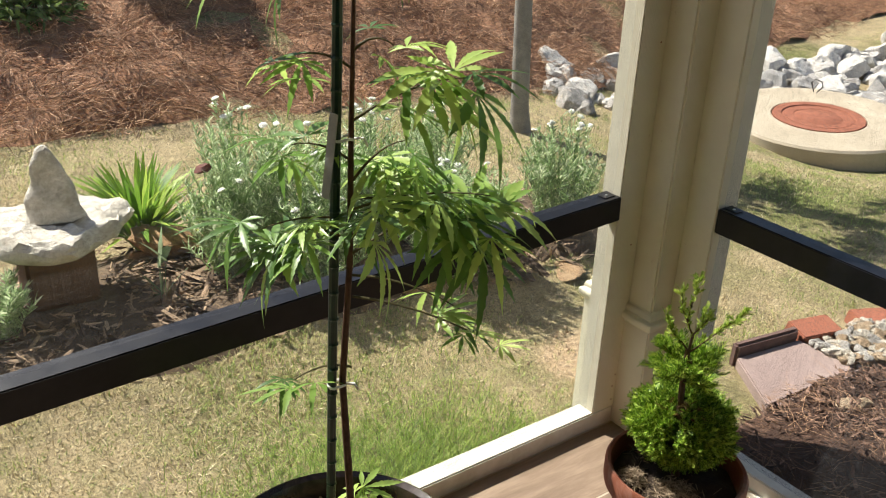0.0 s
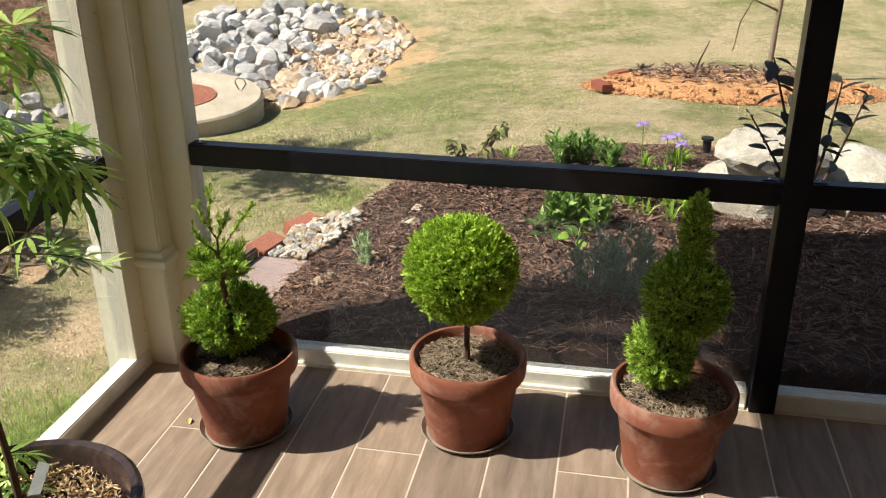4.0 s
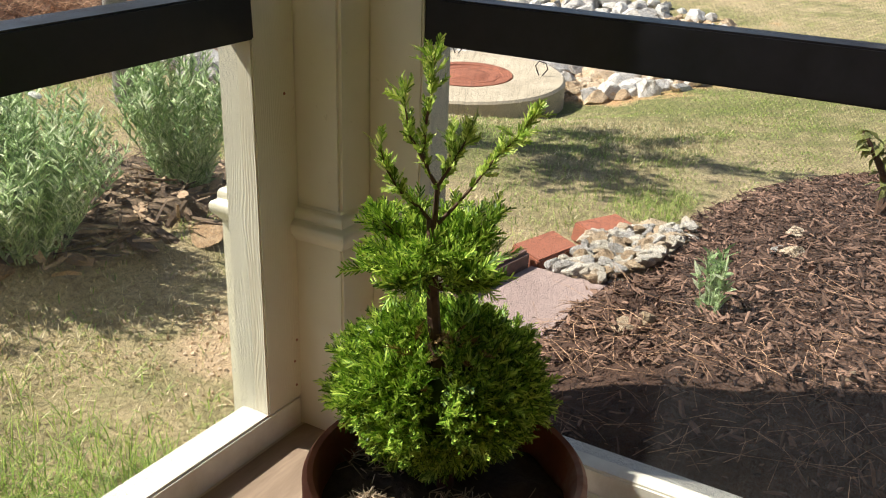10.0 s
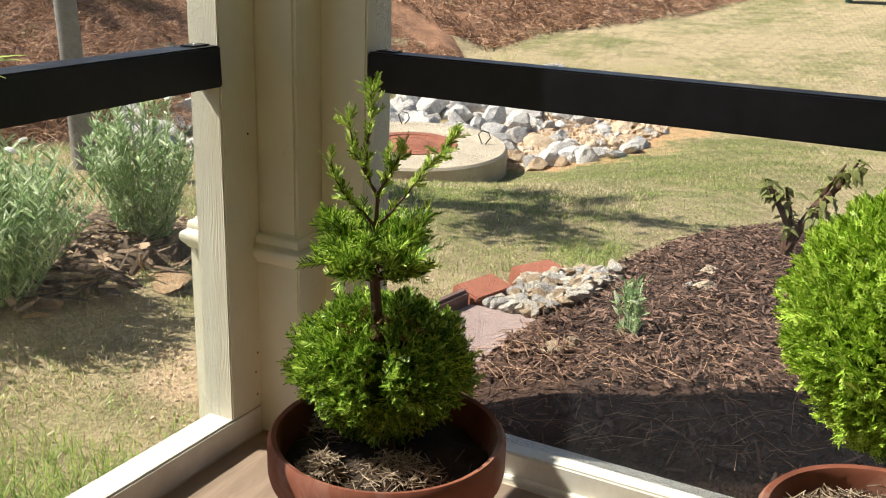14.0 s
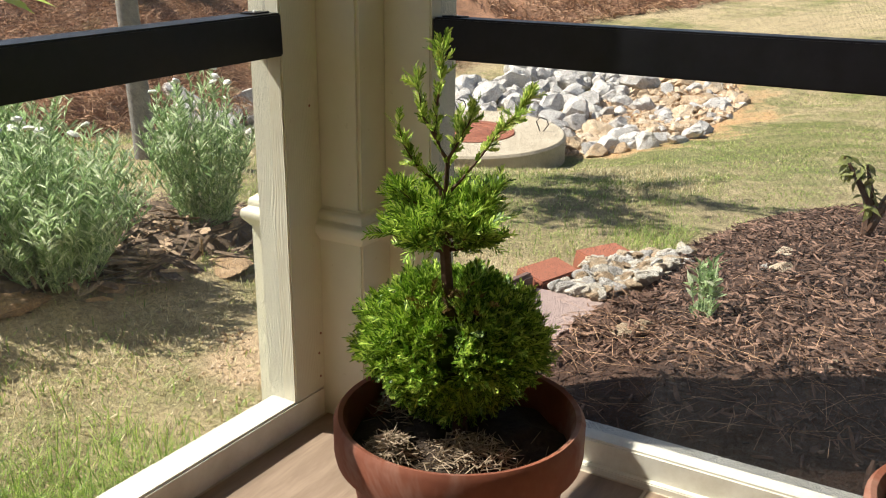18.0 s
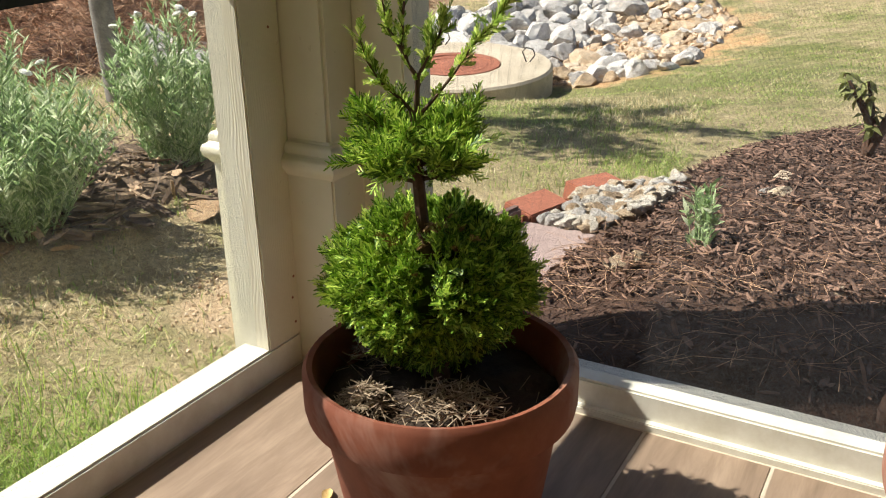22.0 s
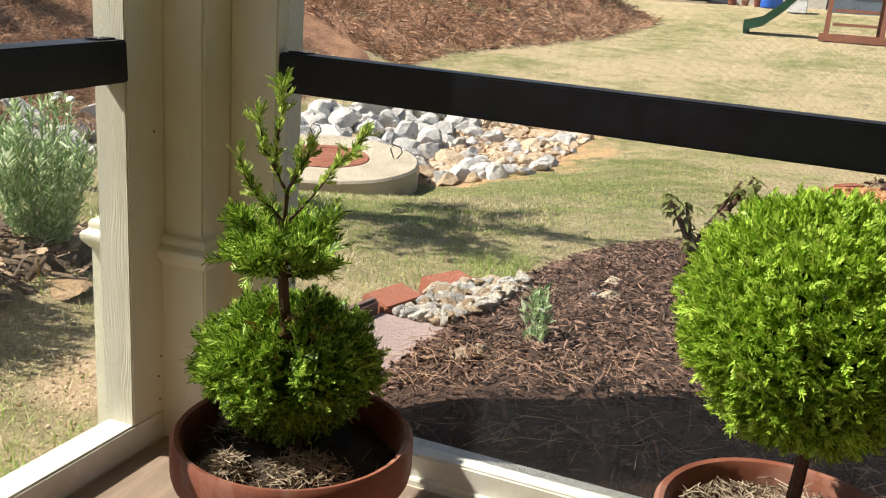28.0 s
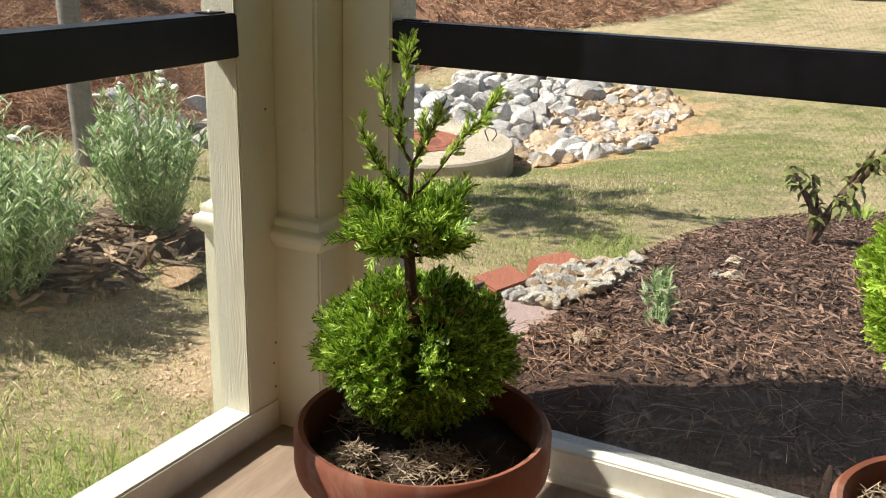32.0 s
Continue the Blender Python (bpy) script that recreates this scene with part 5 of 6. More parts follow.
for c in canes:
    cane = part("cane", tube([tuple(v) for v in c], [0.021, 0.015, 0.009, 0.004][4 - len(c) if len(c) == 4 else 1:], 8), M_TRUNK, rose)
    for k in range(22):
        f = rq.uniform(0.4, 1.0) * (len(c) - 1)
        i = min(int(f), len(c) - 2)
        root = Vector(c[i]).lerp(Vector(c[i + 1]), f - i)
        v, fa = blades(np.zeros((1, 3)), np.array([[1.0, 0, -0.3]]), np.array([0.052]), np.array([0.026]), 3, 0.3, np.array([[0, 1.0, 0]]))
        part("leaf", raw_mesh("leaf", v, fa, M_ROSE, True), None, cane, m=Matrix.Translation(root + Vector(rq.normal(size=3) * 0.014)) @ Euler((rq.uniform(-.6, .6), rq.uniform(-.3, .7), rq.uniform(0, 6.28))).to_matrix().to_4x4())

for x, y, h in ((4.6, -0.10, 0.24), (4.5, -0.29, 0.20), (4.46, -0.32, 0.16), (4.52, -0.24, 0.18)):
    t = thing("purple_iris", "slender iris with drooping violet petals", "flower", be(x, y), "irises")
    part("stem", tube([(0, 0, -0.02), (0.004, 0.004, h * 0.6), (0, 0.01, h)], [0.004, 0.003, 0.0025], 6), M_LILY, t)
    for k in range(6):
        v, f = blades(np.zeros((1, 3)), np.array([[1.0, 0, 0.35 if k % 2 else -0.1]]), np.array([0.052]), np.array([0.028]), 1, 0.35, np.array([[0, 1.0, 0]]))
        part("petal", raw_mesh("petal", v, f, M_IRIS, True), None, t, m=pose(0, 0.01, h, 0, 0, 60 * k + 10))

nozzle = tagged(new("path_light", mesh_of("path_light", lathe([(0, 0.10), (0.05, 0.10), (0.054, 0.085), (0.036, 0.075), (0.034, 0.0), (0.04, -0.03), (0, -0.03)], 24), M_BLACKP)), "short black plastic ground light in the mulch", "ground light")
nozzle.matrix_world = pose(5.0, -0.5, bed_e(4.95, -0.5) + 0.01) @ Matrix.Diagonal((0.75, 0.75, 0.85, 1))

M_CREAM = speckled("cream_boulder", (0.20, 0.17, 0.13), (0.62, 0.58, 0.48), 2.4, 0.9, 0.8, 0.02, "none", 14).mat
BOULDERS = [rock_mesh("boulder", M_CREAM, 90 + k, 0.9, 0.5, 0.16) for k in range(3)]
for x, y, z, sx, sy, sz, k, a in ((3.86, -0.65, 0.085, 0.22, 0.28, 0.13, 1, 10), (3.84, -0.70, 0.30, 0.18, 0.235, 0.095, 0, 20), (4.1, -1.2, 0.04, 0.25, 0.3, 0.2, 2, 70)):
    ob = tagged(new("boulder", BOULDERS[k]), "large rounded pale boulder stacked in the mulch bed", "boulder", "boulders")
    ob.matrix_world = pose(x, y, z, 4, -5, a) @ Matrix.Diagonal((sx, sy, sz, 1))
dark = thing("bronze_shrub", "sparse shrub with broad dark bronze leaves before the boulders", "shrub", be(3.4, -0.74))
dq = np.random.default_rng(15)


def oval_leaf(length, wide):
    """A broad pointed leaf, folded a little along its midrib."""
    v, f = [], []
    for i in range(8):
        g = i / 7
        w = wide * math.sin(math.pi * min(1.0, 0.04 + 0.93 * g)) ** 0.8 * 0.5
        for sg in (-1, 0, 1):
            v.append((length * g, sg * w, 0.22 * abs(sg) * w - 0.16 * length * g * g))
        if i:
            k_ = 3 * i
            f += [(k_ - 3, k_ - 2, k_ + 1, k_), (k_ - 2, k_ - 1, k_ + 2, k_ + 1)]
    return raw_mesh("leaf", v, f, M_DARKLEAF, True)


OVALS = [oval_leaf(0.10, 0.046), oval_leaf(0.085, 0.04), oval_leaf(0.115, 0.05)]
for k, (tx, ty, tz) in enumerate(((-0.27, 0.22, 0.86), (-0.20, 0.10, 0.80), (-0.12, -0.08, 0.74), (0.02, -0.22, 0.66), (-0.16, 0.26, 0.60))):
    tip = Vector((tx, ty, tz))
    mid_ = tip * 0.5 + Vector((0.05, -0.04, 0.03))
    cane = part("branch", tube([(0, 0, -0.02), mid_, tip], [0.010, 0.007, 0.003], 7), M_TRUNK, dark)
    for j in range(11):
        f = 0.52 + 0.48 * j / 10
        p = Vector((0, 0, 0)) * (1 - f) ** 2 + mid_ * 2 * f * (1 - f) + tip * f * f
        part("leaf", OVALS[j % 3], None, cane, m=Matrix.Translation(p) @ Euler((dq.uniform(-.7, .7), dq.uniform(-0.75, 0.35), j * 2.4 + k)).to_matrix().to_4x4())

# ---- potted maple by the north sill ----
M_GLAZE = Nodes("dark_glaze", 0.22, 0.0, 0.5)
M_GLAZE.color(M_GLAZE.ramp(M_GLAZE.noise(11, 5, 0.65, None, 0.8), (0.35, (0.016, 0.010, 0.009)), (0.6, (0.055, 0.034, 0.030)), (0.8, (0.15, 0.11, 0.105))))
M_GLAZE.bump(M_GLAZE.noise(25, 3), 0.2, 0.003)
M_GLAZE = M_GLAZE.mat
M_BARKMIX = speckled("bark_chip_soil", (0.22, 0.13, 0.06), (0.74, 0.55, 0.33), 45, 0.95, 0.9, 0.01, "island").mat
M_STAKE = speckled("green_stake", (0.004, 0.020, 0.012), (0.012, 0.045, 0.028), 60, 0.35, 0.4, 0.001, spec=0.5).mat
M_MAPLE = Nodes("maple_leaf", 0.38, 0.0, 0.5)
M_MAPLE.color(M_MAPLE.ramp(M_MAPLE.math("ADD", M_MAPLE.math("MULTIPLY", M_MAPLE.each(), 0.75), M_MAPLE.math("MULTIPLY", M_MAPLE.noise(3.0, 3), 0.25)), (0.12, (0.075, 0.16, 0.04)), (0.5, (0.22, 0.38, 0.085)), (0.88, (0.58, 0.74, 0.20))))
M_MAPLE.leafy(0.45)
M_MAPLE = M_MAPLE.mat
M_MAPLETWIG = speckled("green_brown_twig", (0.05, 0.045, 0.02), (0.14, 0.12, 0.05), 40, 0.7, 0.3, 0.001).mat
M_TIE = speckled("white_tie", (0.62, 0.62, 0.60), (0.8, 0.8, 0.78), 30, 0.6).mat
MX, MY = 0.725, 1.2
maple = thing("potted_maple", "staked cut-leaf maple in a dark glazed round pot", "potted plant", (MX, MY, 0.0))
part("pot", lathe([(0, 0.01), (0.145, 0.01), (0.155, 0.0), (0.165, 0.01), (0.205, 0.2), (0.225, 0.33), (0.228, 0.36), (0.242, 0.37), (0.248, 0.385), (0.246, 0.402), (0.236, 0.41), (0.222, 0.405), (0.214, 0.39), (0.208, 0.34), (0.2, 0.33)], 72), M_GLAZE, maple, "dark brown glazed pot with a rolled rim")
bm = lathe([(0, 0.352), (0.07, 0.35), (0.14, 0.345), (0.209, 0.34)], 48)
part("soil", bm, M_SOIL, maple, "dark soil")
cq = np.random.default_rng(77)
cp = (np.sqrt(cq.uniform(0, 1, 3000)) * 0.2)[:, None] * np.stack([np.cos(ct := cq.uniform(0, 6.3, 3000)), np.sin(ct)], 1)
cz = 0.352 + cq.uniform(0, 0.02, 3000)
cd = cq.normal(size=(3000, 3)) * np.array([1, 1, 0.4])
cd /= np.linalg.norm(cd, axis=1, keepdims=True)
ch = cq.uniform(0.003, 0.012, 3000)[:, None]
cc = np.column_stack([cp, cz])
part("bark_topping", raw_mesh("bark_topping", *strips(cc - cd * ch, cc + cd * ch, cq.uniform(0.001, 0.003, 3000), 5), M_BARKMIX), None, maple, "pale tan bark fines on the soil")
stake = part("stake", tube([(-0.005, 0.03, 0.32), (0.01, 0.036, 0.77), (0.03, 0.04, 1.3), (0.045, 0.042, 1.8)], 0.0085, 9), M_STAKE, maple, "dark green plastic stake with nubs")
for z in np.arange(0.45, 1.75, 0.05):
    f = (z - 0.32) / 1.48
    part("nub", lathe([(0.0085, -0.003), (0.0098, 0.0), (0.0085, 0.003)], 8), M_STAKE, stake, m=pose(-0.005 + 0.05 * f, 0.03 + 0.012 * f, z))
stem = part("trunk", tube([(0.03, 0.01, 0.33), (0.036, 0.018, 0.5), (0.028, 0.03, 0.77), (0.045, 0.03, 1.0), (0.05, 0.03, 1.25), (0.06, 0.035, 1.5)], [0.0085, 0.0075, 0.0065, 0.0055, 0.0045, 0.003], 8), M_TRUNK, maple)
for z, x, y in ((0.765, 0.018, 0.033), (1.22, 0.04, 0.036)):
    tie = part("tie", tube([(x + 0.016 * math.cos(a), y + 0.013 * math.sin(a), z + 0.002 * math.sin(3 * a)) for a in np.arange(0, 6.5, 0.5)] + [(x + 0.026, y - 0.018, z + 0.002), (x + 0.032, y - 0.02, z - 0.012)], 0.0025, 6), M_TIE, maple, "white plastic plant tie")
M_TAG = speckled("grey_plastic_tag", (0.26, 0.27, 0.27), (0.40, 0.41, 0.41), 30, 0.4).mat
part("label_strip", box(-0.001, 0.001, -0.008, 0.008, -0.07, 0.07, 0.0), M_TAG, maple, "pale grey hanging plant tag", pose(0.005, 0.02, 1.20, 5, 4, 20))
part("label_strip", box(-0.001, 0.001, -0.012, 0.012, -0.05, 0.05, 0.0), M_TAG, maple, "pale grey hanging plant tag", pose(0.06, -0.01, 0.42, 20, 30, 20))


def maple_leaf(seed):
    """A palmate leaf with narrow toothed lobes that droop."""
    q = random.Random(seed)
    v, f = [], []
    for a, ln in ((0, 1.0), (32, 0.92), (-32, 0.92), (64, 0.72), (-64, 0.72), (100, 0.42), (-100, 0.42)):
        a = radians(a + q.uniform(-6, 6))
        c, s_ = math.cos(a), math.sin(a)
        droop = q.uniform(0.1, 0.75)
        at_ = len(v)
        prof = ((0.0, 0.008), (0.2, 0.030), (0.34, 0.064), (0.37, 0.050), (0.47, 0.083), (0.50, 0.064), (0.60, 0.082), (0.63, 0.058), (0.72, 0.066), (0.75, 0.044), (0.84, 0.042), (0.87, 0.024), (1.0, 0.002))
        for r_, w in prof:
            r2 = r_ * ln
            z = -droop * r2 * r2
            for side, lift in ((-1, 0.25), (0, 0.0), (1, 0.25)):
                wy = w * side * (0.9 if ln > 0.6 else 0.7)
                v.append((c * r2 - s_ * wy, s_ * r2 + c * wy, z + lift * w))
        for i in range(len(prof) - 1):
            b = at_ + 3 * i
            f += [(b, b + 1, b + 4, b + 3), (b + 1, b + 2, b + 5, b + 4)]
    return raw_mesh("leaf", v, f, M_MAPLE, True)


LEAVES = [maple_leaf(k) for k in range(5)]
mq = random.Random(31)
# branches: where they leave the trunk, where they end (right of the stake as seen from the porch, depth, height), leaves, leaf size
RIGHT, DEEP = Vector((0.8, -0.6, 0)), Vector((0.6, 0.8, 0))
for z0, (r_, dp, z1), n, size in ((1.33, (-0.07, 0.0, 1.35), 4, 0.085), (1.36, (0.09, 0.02, 1.37), 4, 0.08), (1.25, (0.2, 0.0, 1.33), 8, 0.115), (1.18, (-0.08, 0.03, 1.2), 5, 0.085), (1.15, (0.11, 0.02, 1.22), 7, 0.10),
                                 (1.08, (-0.13, -0.03, 1.07), 7, 0.10), (1.04, (-0.07, -0.05, 1.08), 5, 0.095), (1.05, (0.09, -0.02, 1.13), 6, 0.10), (1.1, (0.25, 0.0, 1.14), 9, 0.11), (1.12, (0.25, 0.03, 1.07), 6, 0.105), (1.02, (0.19, 0.03, 1.10), 6, 0.115),
                                 (0.98, (0.21, 0.0, 0.93), 3, 0.07), (0.94, (0.27, 0.01, 0.86), 4, 0.07), (0.8, (-0.08, 0.0, 0.77), 3, 0.085), (1.45, (-0.16, 0.0, 1.50), 5, 0.09), (1.48, (0.1, 0.0, 1.55), 5, 0.09), (1.5, (0.0, 0.02, 1.62), 5, 0.085),
                                 (0.36, (-0.10, -0.06, 0.45), 7, 0.10), (0.36, (0.05, 0.09, 0.45), 5, 0.08), (0.36, (-0.14, 0.02, 0.43), 5, 0.09)):
    f0 = (z0 - 0.33) / 1.17
    root = Vector((0.03 + 0.03 * f0, 0.012 + 0.022 * f0, z0))
    tip = RIGHT * r_ + DEEP * dp + Vector((0.02, 0.03, z1))
    bend = (root + tip) / 2 + Vector((0, 0, 0.03))
    arc = [root * (1 - g) ** 2 + bend * 2 * g * (1 - g) + tip * g * g for g in (0, 0.17, 0.34, 0.5, 0.67, 0.84, 1.0)]
    br = part("branch", tube(arc, [0.0026, 0.0024, 0.0022, 0.0019, 0.0016, 0.0013, 0.001], 6), M_MAPLETWIG, maple)
    n = int(n * 1.15)
    for k in range(n):
        f = 1.0 - 0.6 * (k / n) ** 1.3
        p = (root * (1 - f) ** 2 + bend * 2 * f * (1 - f) + tip * f * f)
        out = (tip - root).normalized()
        yaw = math.atan2(out.y, out.x) + mq.uniform(-2.0, 2.0)
        m = Matrix.Translation(p + Vector((mq.uniform(-.035, .035), mq.uniform(-.035, .035), mq.uniform(-.05, .02)))) @ Euler((mq.uniform(-.4, .4), mq.uniform(-0.35, 0.9), yaw), "XYZ").to_matrix().to_4x4() @ Matrix.Diagonal((*([size * mq.uniform(0.85, 1.35)] * 3), 1))
        ob = part("leaf", LEAVES[mq.randrange(5)], None, br)
        ob.matrix_local = m

# ---- young tree behind the flower bed ----
M_GREYBARK = speckled("grey_bark", (0.16, 0.145, 0.13), (0.36, 0.34, 0.31), 12, 0.9, 0.6, 0.006).mat
tree = thing("young_tree", "slender grey-barked young tree with a thin crown", "tree", (4.16, 4.72, ground_z(4.16, 4.72) - 0.05))
part("trunk", tube([(0.03, 0, 0), (0.0, 0, 0.25), (-0.02, 0.01, 0.9), (-0.06, 0.02, 1.8), (-0.05, 0.03, 2.6), (-0.02, 0.0, 3.4)], [0.085, 0.066, 0.062, 0.055, 0.04, 0.012], 14), M_GREYBARK, tree)
tq = np.random.default_rng(21)
for k in range(16):
    z = tq.uniform(2.0, 3.2)
    a = tq.uniform(0, 6.28)
    L = tq.uniform(0.5, 0.95)
    root = Vector((-0.05, 0.02, z))
    tip = root + Vector((math.cos(a) * L, math.sin(a) * L, tq.uniform(0.15, 0.6)))
    limb = part("limb", tube([root, root.lerp(tip, 0.5) + Vector((0, 0, 0.08)), tip], [0.018, 0.011, 0.004], 6), M_GREYBARK, tree)
    n = 150
    f = tq.uniform(0.35, 1.0, n)[:, None]
    base = np.array(list(root)) * (1 - f) + np.array(list(tip)) * f + tq.normal(size=(n, 3)) * 0.08
    d = tq.normal(size=(n, 3)) + np.array([0, 0, -0.3])
    part("leaf_cluster", raw_mesh("leaf_cluster", *blades(base, d, tq.uniform(0.05, 0.09, n), tq.uniform(0.03, 0.05, n), 40 + k, 0.1), M_DEEP), None, limb)

# ---- round tree bed on the lawn ----
M_CLAY = speckled("orange_clay", (0.36, 0.165, 0.065), (0.66, 0.37, 0.175), 9, 0.95, 1.0, 0.03).mat
RB = (7.98, -0.98)
RX = 0.68
cv, cf = [], []
for i in range(15):
    for j in range(64):
        a, q_ = 2 * math.pi * j / 64, i / 14
        x, y = RB[0] + RX * q_ * math.cos(a), RB[1] + 1.42 * q_ * math.sin(a)
        z = ground_z(x, y) + 0.10 * (1 - q_ ** 6) - (0.06 if i == 14 else 0) + 0.03 * noise.noise(Vector((x * 6, y * 6, 0)))
        cv.append((x, y, z))
        if i:
            b = i * 64
            cf.append((b - 64 + j, b + j, b + (j + 1) % 64, b - 64 + (j + 1) % 64))
tagged(new("clay_mound", raw_mesh("clay_mound", cv, cf, M_CLAY, True)), "low round mound of crumbly orange clay", "mound", kind="structure")
CLOD = [rock_mesh("clod", M_CLAY, 80 + k, 0.8, 0.4) for k in range(3)]
for k in range(70):
    a = rr.uniform(1.5, 4.8)
    q_ = rr.uniform(0.74, 0.985)
    x, y = RB[0] + RX * q_ * math.cos(a), RB[1] + 1.42 * q_ * math.sin(a)
    s_ = rr.uniform(0.008, 0.022)
    ob = tagged(new("clod", CLOD[k % 3]), "crumbled clod of orange clay", "clod", "clay clods")
    ob.matrix_world = pose(x, y, ground_z(x, y) + 0.12 * max(0, 1 - q_ ** 6) + s_ * 0.3, k * 31, k * 17, k * 57) @ Matrix.Diagonal((s_, s_, s_, 1))
for k in (0, 4):
    a = radians(118 - 17 * k)
    x, y = RB[0] + 0.62 * math.cos(a), RB[1] + 1.36 * math.sin(a)
    ob = tagged(new("brick", BRICK), "red clay brick set round the tree bed", "brick", "tree bed bricks")
    ob.matrix_world = pose(x, y, ground_z(x, y) + (0.055 if k == 0 else 0.045), 0, 0, math.degrees(a) + 90)
chips("bark_mulch", scatter(700, RB[0] - 1.0, RB[0] + 1.1, RB[1] - 1.2, RB[1] + 1.2, lambda x, y, q: ((x - RB[0] - 0.12) / 0.56) ** 2 + ((y - RB[1]) / 1.1) ** 2 < 0.75, 41), 0.05, 0.14, lambda x, y: ground_z(x, y) + 0.13, "bark mulch round the sapling", 42)
M_SAPBARK = speckled("tan_bark", (0.14, 0.10, 0.065), (0.34, 0.26, 0.18), 14, 0.9, 0.5, 0.004).mat
sap = thing("sapling", "bare leaning sapling with thin twigs", "tree", (8.42, -1.34, ground_z(8.42, -1.34) + 0.06))
part("trunk", tube([(0, 0, 0), (0.03, -0.02, 0.5), (0.06, -0.07, 1.2), (0.1, -0.14, 2.2)], [0.030, 0.024, 0.02, 0.012], 10), M_SAPBARK, sap)
for pts in ([(0.02, -0.01, 0.62), (0.0, 0.22, 0.72), (-0.05, 0.32, 0.52), (-0.08, 0.36, 0.25)], [(0.03, -0.02, 0.75), (0.0, 0.12, 0.95), (-0.02, 0.25, 1.5)], [(0.05, -0.05, 0.95), (0.05, -0.3, 1.1), (0.0, -0.42, 0.9)], [(-0.4, 0.75, 0.0), (-0.35, 0.68, 0.2), (-0.3, 0.6, 0.38)]):
    part("twig", tube(pts, [0.012, 0.009, 0.006, 0.004][:len(pts)], 6), M_TRUNK, sap)

def crumbs(name, pts, lo, hi, height_of, material, label, category, seed):
    """Loose crumbs: small uneven eight-sided lumps."""
    q = np.random.default_rng(seed)
    n = len(pts)
    c = np.column_stack([pts, [height_of(x, y) for x, y in pts]])
    size = lo + (hi - lo) * q.uniform(0, 1, n) ** 2
    d, s1, u1 = frames_from(q.normal(size=(n, 3)), seed)
    vs = []
    for ax in (d, s1, u1):
        for sign in (-1, 1):
            vs.append(c + ax * (sign * size * q.uniform(0.6, 1.25, n))[:, None])
    v = np.stack(vs, 1).reshape(-1, 3)
    k = np.arange(n) * 6
    f = []
    for a in (0, 1):
        for b in (2, 3):
            for e in (4, 5):
                f += np.stack([k + a, k + b, k + e], 1).tolist()
    ob = new(name, raw_mesh(name, v, f, material))
    return tagged(ob, label, category, kind="stuff")


M_CRUMB = speckled("clay_crumb", (0.34, 0.15, 0.06), (0.66, 0.37, 0.175), 9, 0.95, 0.6, 0.01, "island").mat
M_GRAVEL = speckled("tan_gravel", (0.34, 0.22, 0.12), (0.68, 0.55, 0.40), 9, 0.95, 0.6, 0.01, "island").mat
crumbs("clay_crumbs", scatter(5200, RB[0] - 1.3, RB[0] + 0.5, RB[1] - 1.45, RB[1] + 1.45, lambda x, y, q: 0.62 < math.hypot((x - RB[0]) / RX, (y - RB[1]) / 1.42) < 0.99 and (x < RB[0] or q.random() < 0.4), 51), 0.004, 0.017, lambda x, y: ground_z(x, y) + 0.10 * (1 - min(1, math.hypot((x - RB[0]) / RX, (y - RB[1]) / 1.42)) ** 6), M_CRUMB, "crumbled orange clay on the mound", "clay", 52)
crumbs("gravel", scatter(2600, 8.3, 11.9, 2.75, 4.4, lambda x, y, q: (x - 10.2) ** 2 / 5.0 + (y - 4.3) ** 2 / 2.6 < 1, 53), 0.012, 0.05, lambda x, y: ground_z(x, y) + 0.01, M_GRAVEL, "tan gravel and clay crumbs between the stones", "gravel", 54)
crumbs("clay_crumbs", scatter(320, 1.95, 2.6, 1.72, 2.45, lambda x, y, q: ((x - 2.25) / 0.3) ** 2 + ((y - 2.05) / 0.38) ** 2 < q.uniform(0.3, 1.0), 55), 0.003, 0.008, lambda x, y: ground_z(x, y) + 0.004, M_GRAVEL, "loose clay crumbs on the bare patch", "clay", 56)

# ---- shrubs on the bank ----
def mound_shrub(name, x, y, w, h, n, material, label, seed):
    q = np.random.default_rng(seed)
    t = thing(name, label, "shrub", (x, y, ground_z(x, y) + 0.03), "bank shrubs")
    d = q.normal(size=(n, 3))
    d[:, 2] = np.abs(d[:, 2])
    d /= np.linalg.norm(d, axis=1, keepdims=True)
    base = d * np.array([w, w, h]) * q.uniform(0.3, 0.95, n)[:, None]
    part("foliage", raw_mesh("foliage", *blades(base, d + q.normal(size=(n, 3)) * 0.6, q.uniform(0.08, 0.16, n), q.uniform(0.02, 0.04, n), seed, 0.1), material), None, t)
    # Tall shrubs get the same shade-coloured core, so their shadow falls solid.
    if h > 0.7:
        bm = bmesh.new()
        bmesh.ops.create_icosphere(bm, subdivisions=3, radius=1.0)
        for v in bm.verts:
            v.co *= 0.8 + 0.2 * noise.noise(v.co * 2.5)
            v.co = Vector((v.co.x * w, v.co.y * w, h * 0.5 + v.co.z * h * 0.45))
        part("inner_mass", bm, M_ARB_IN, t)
    for k in range(6):
        a = k * 1.05
        part("stem", tube([(0, 0, -0.05), (math.cos(a) * w * 0.3, math.sin(a) * w * 0.3, h * 0.5), (math.cos(a) * w * 0.6, math.sin(a) * w * 0.6, h * 0.8)], [0.012, 0.008, 0.003], 6), M_TRUNK, t)


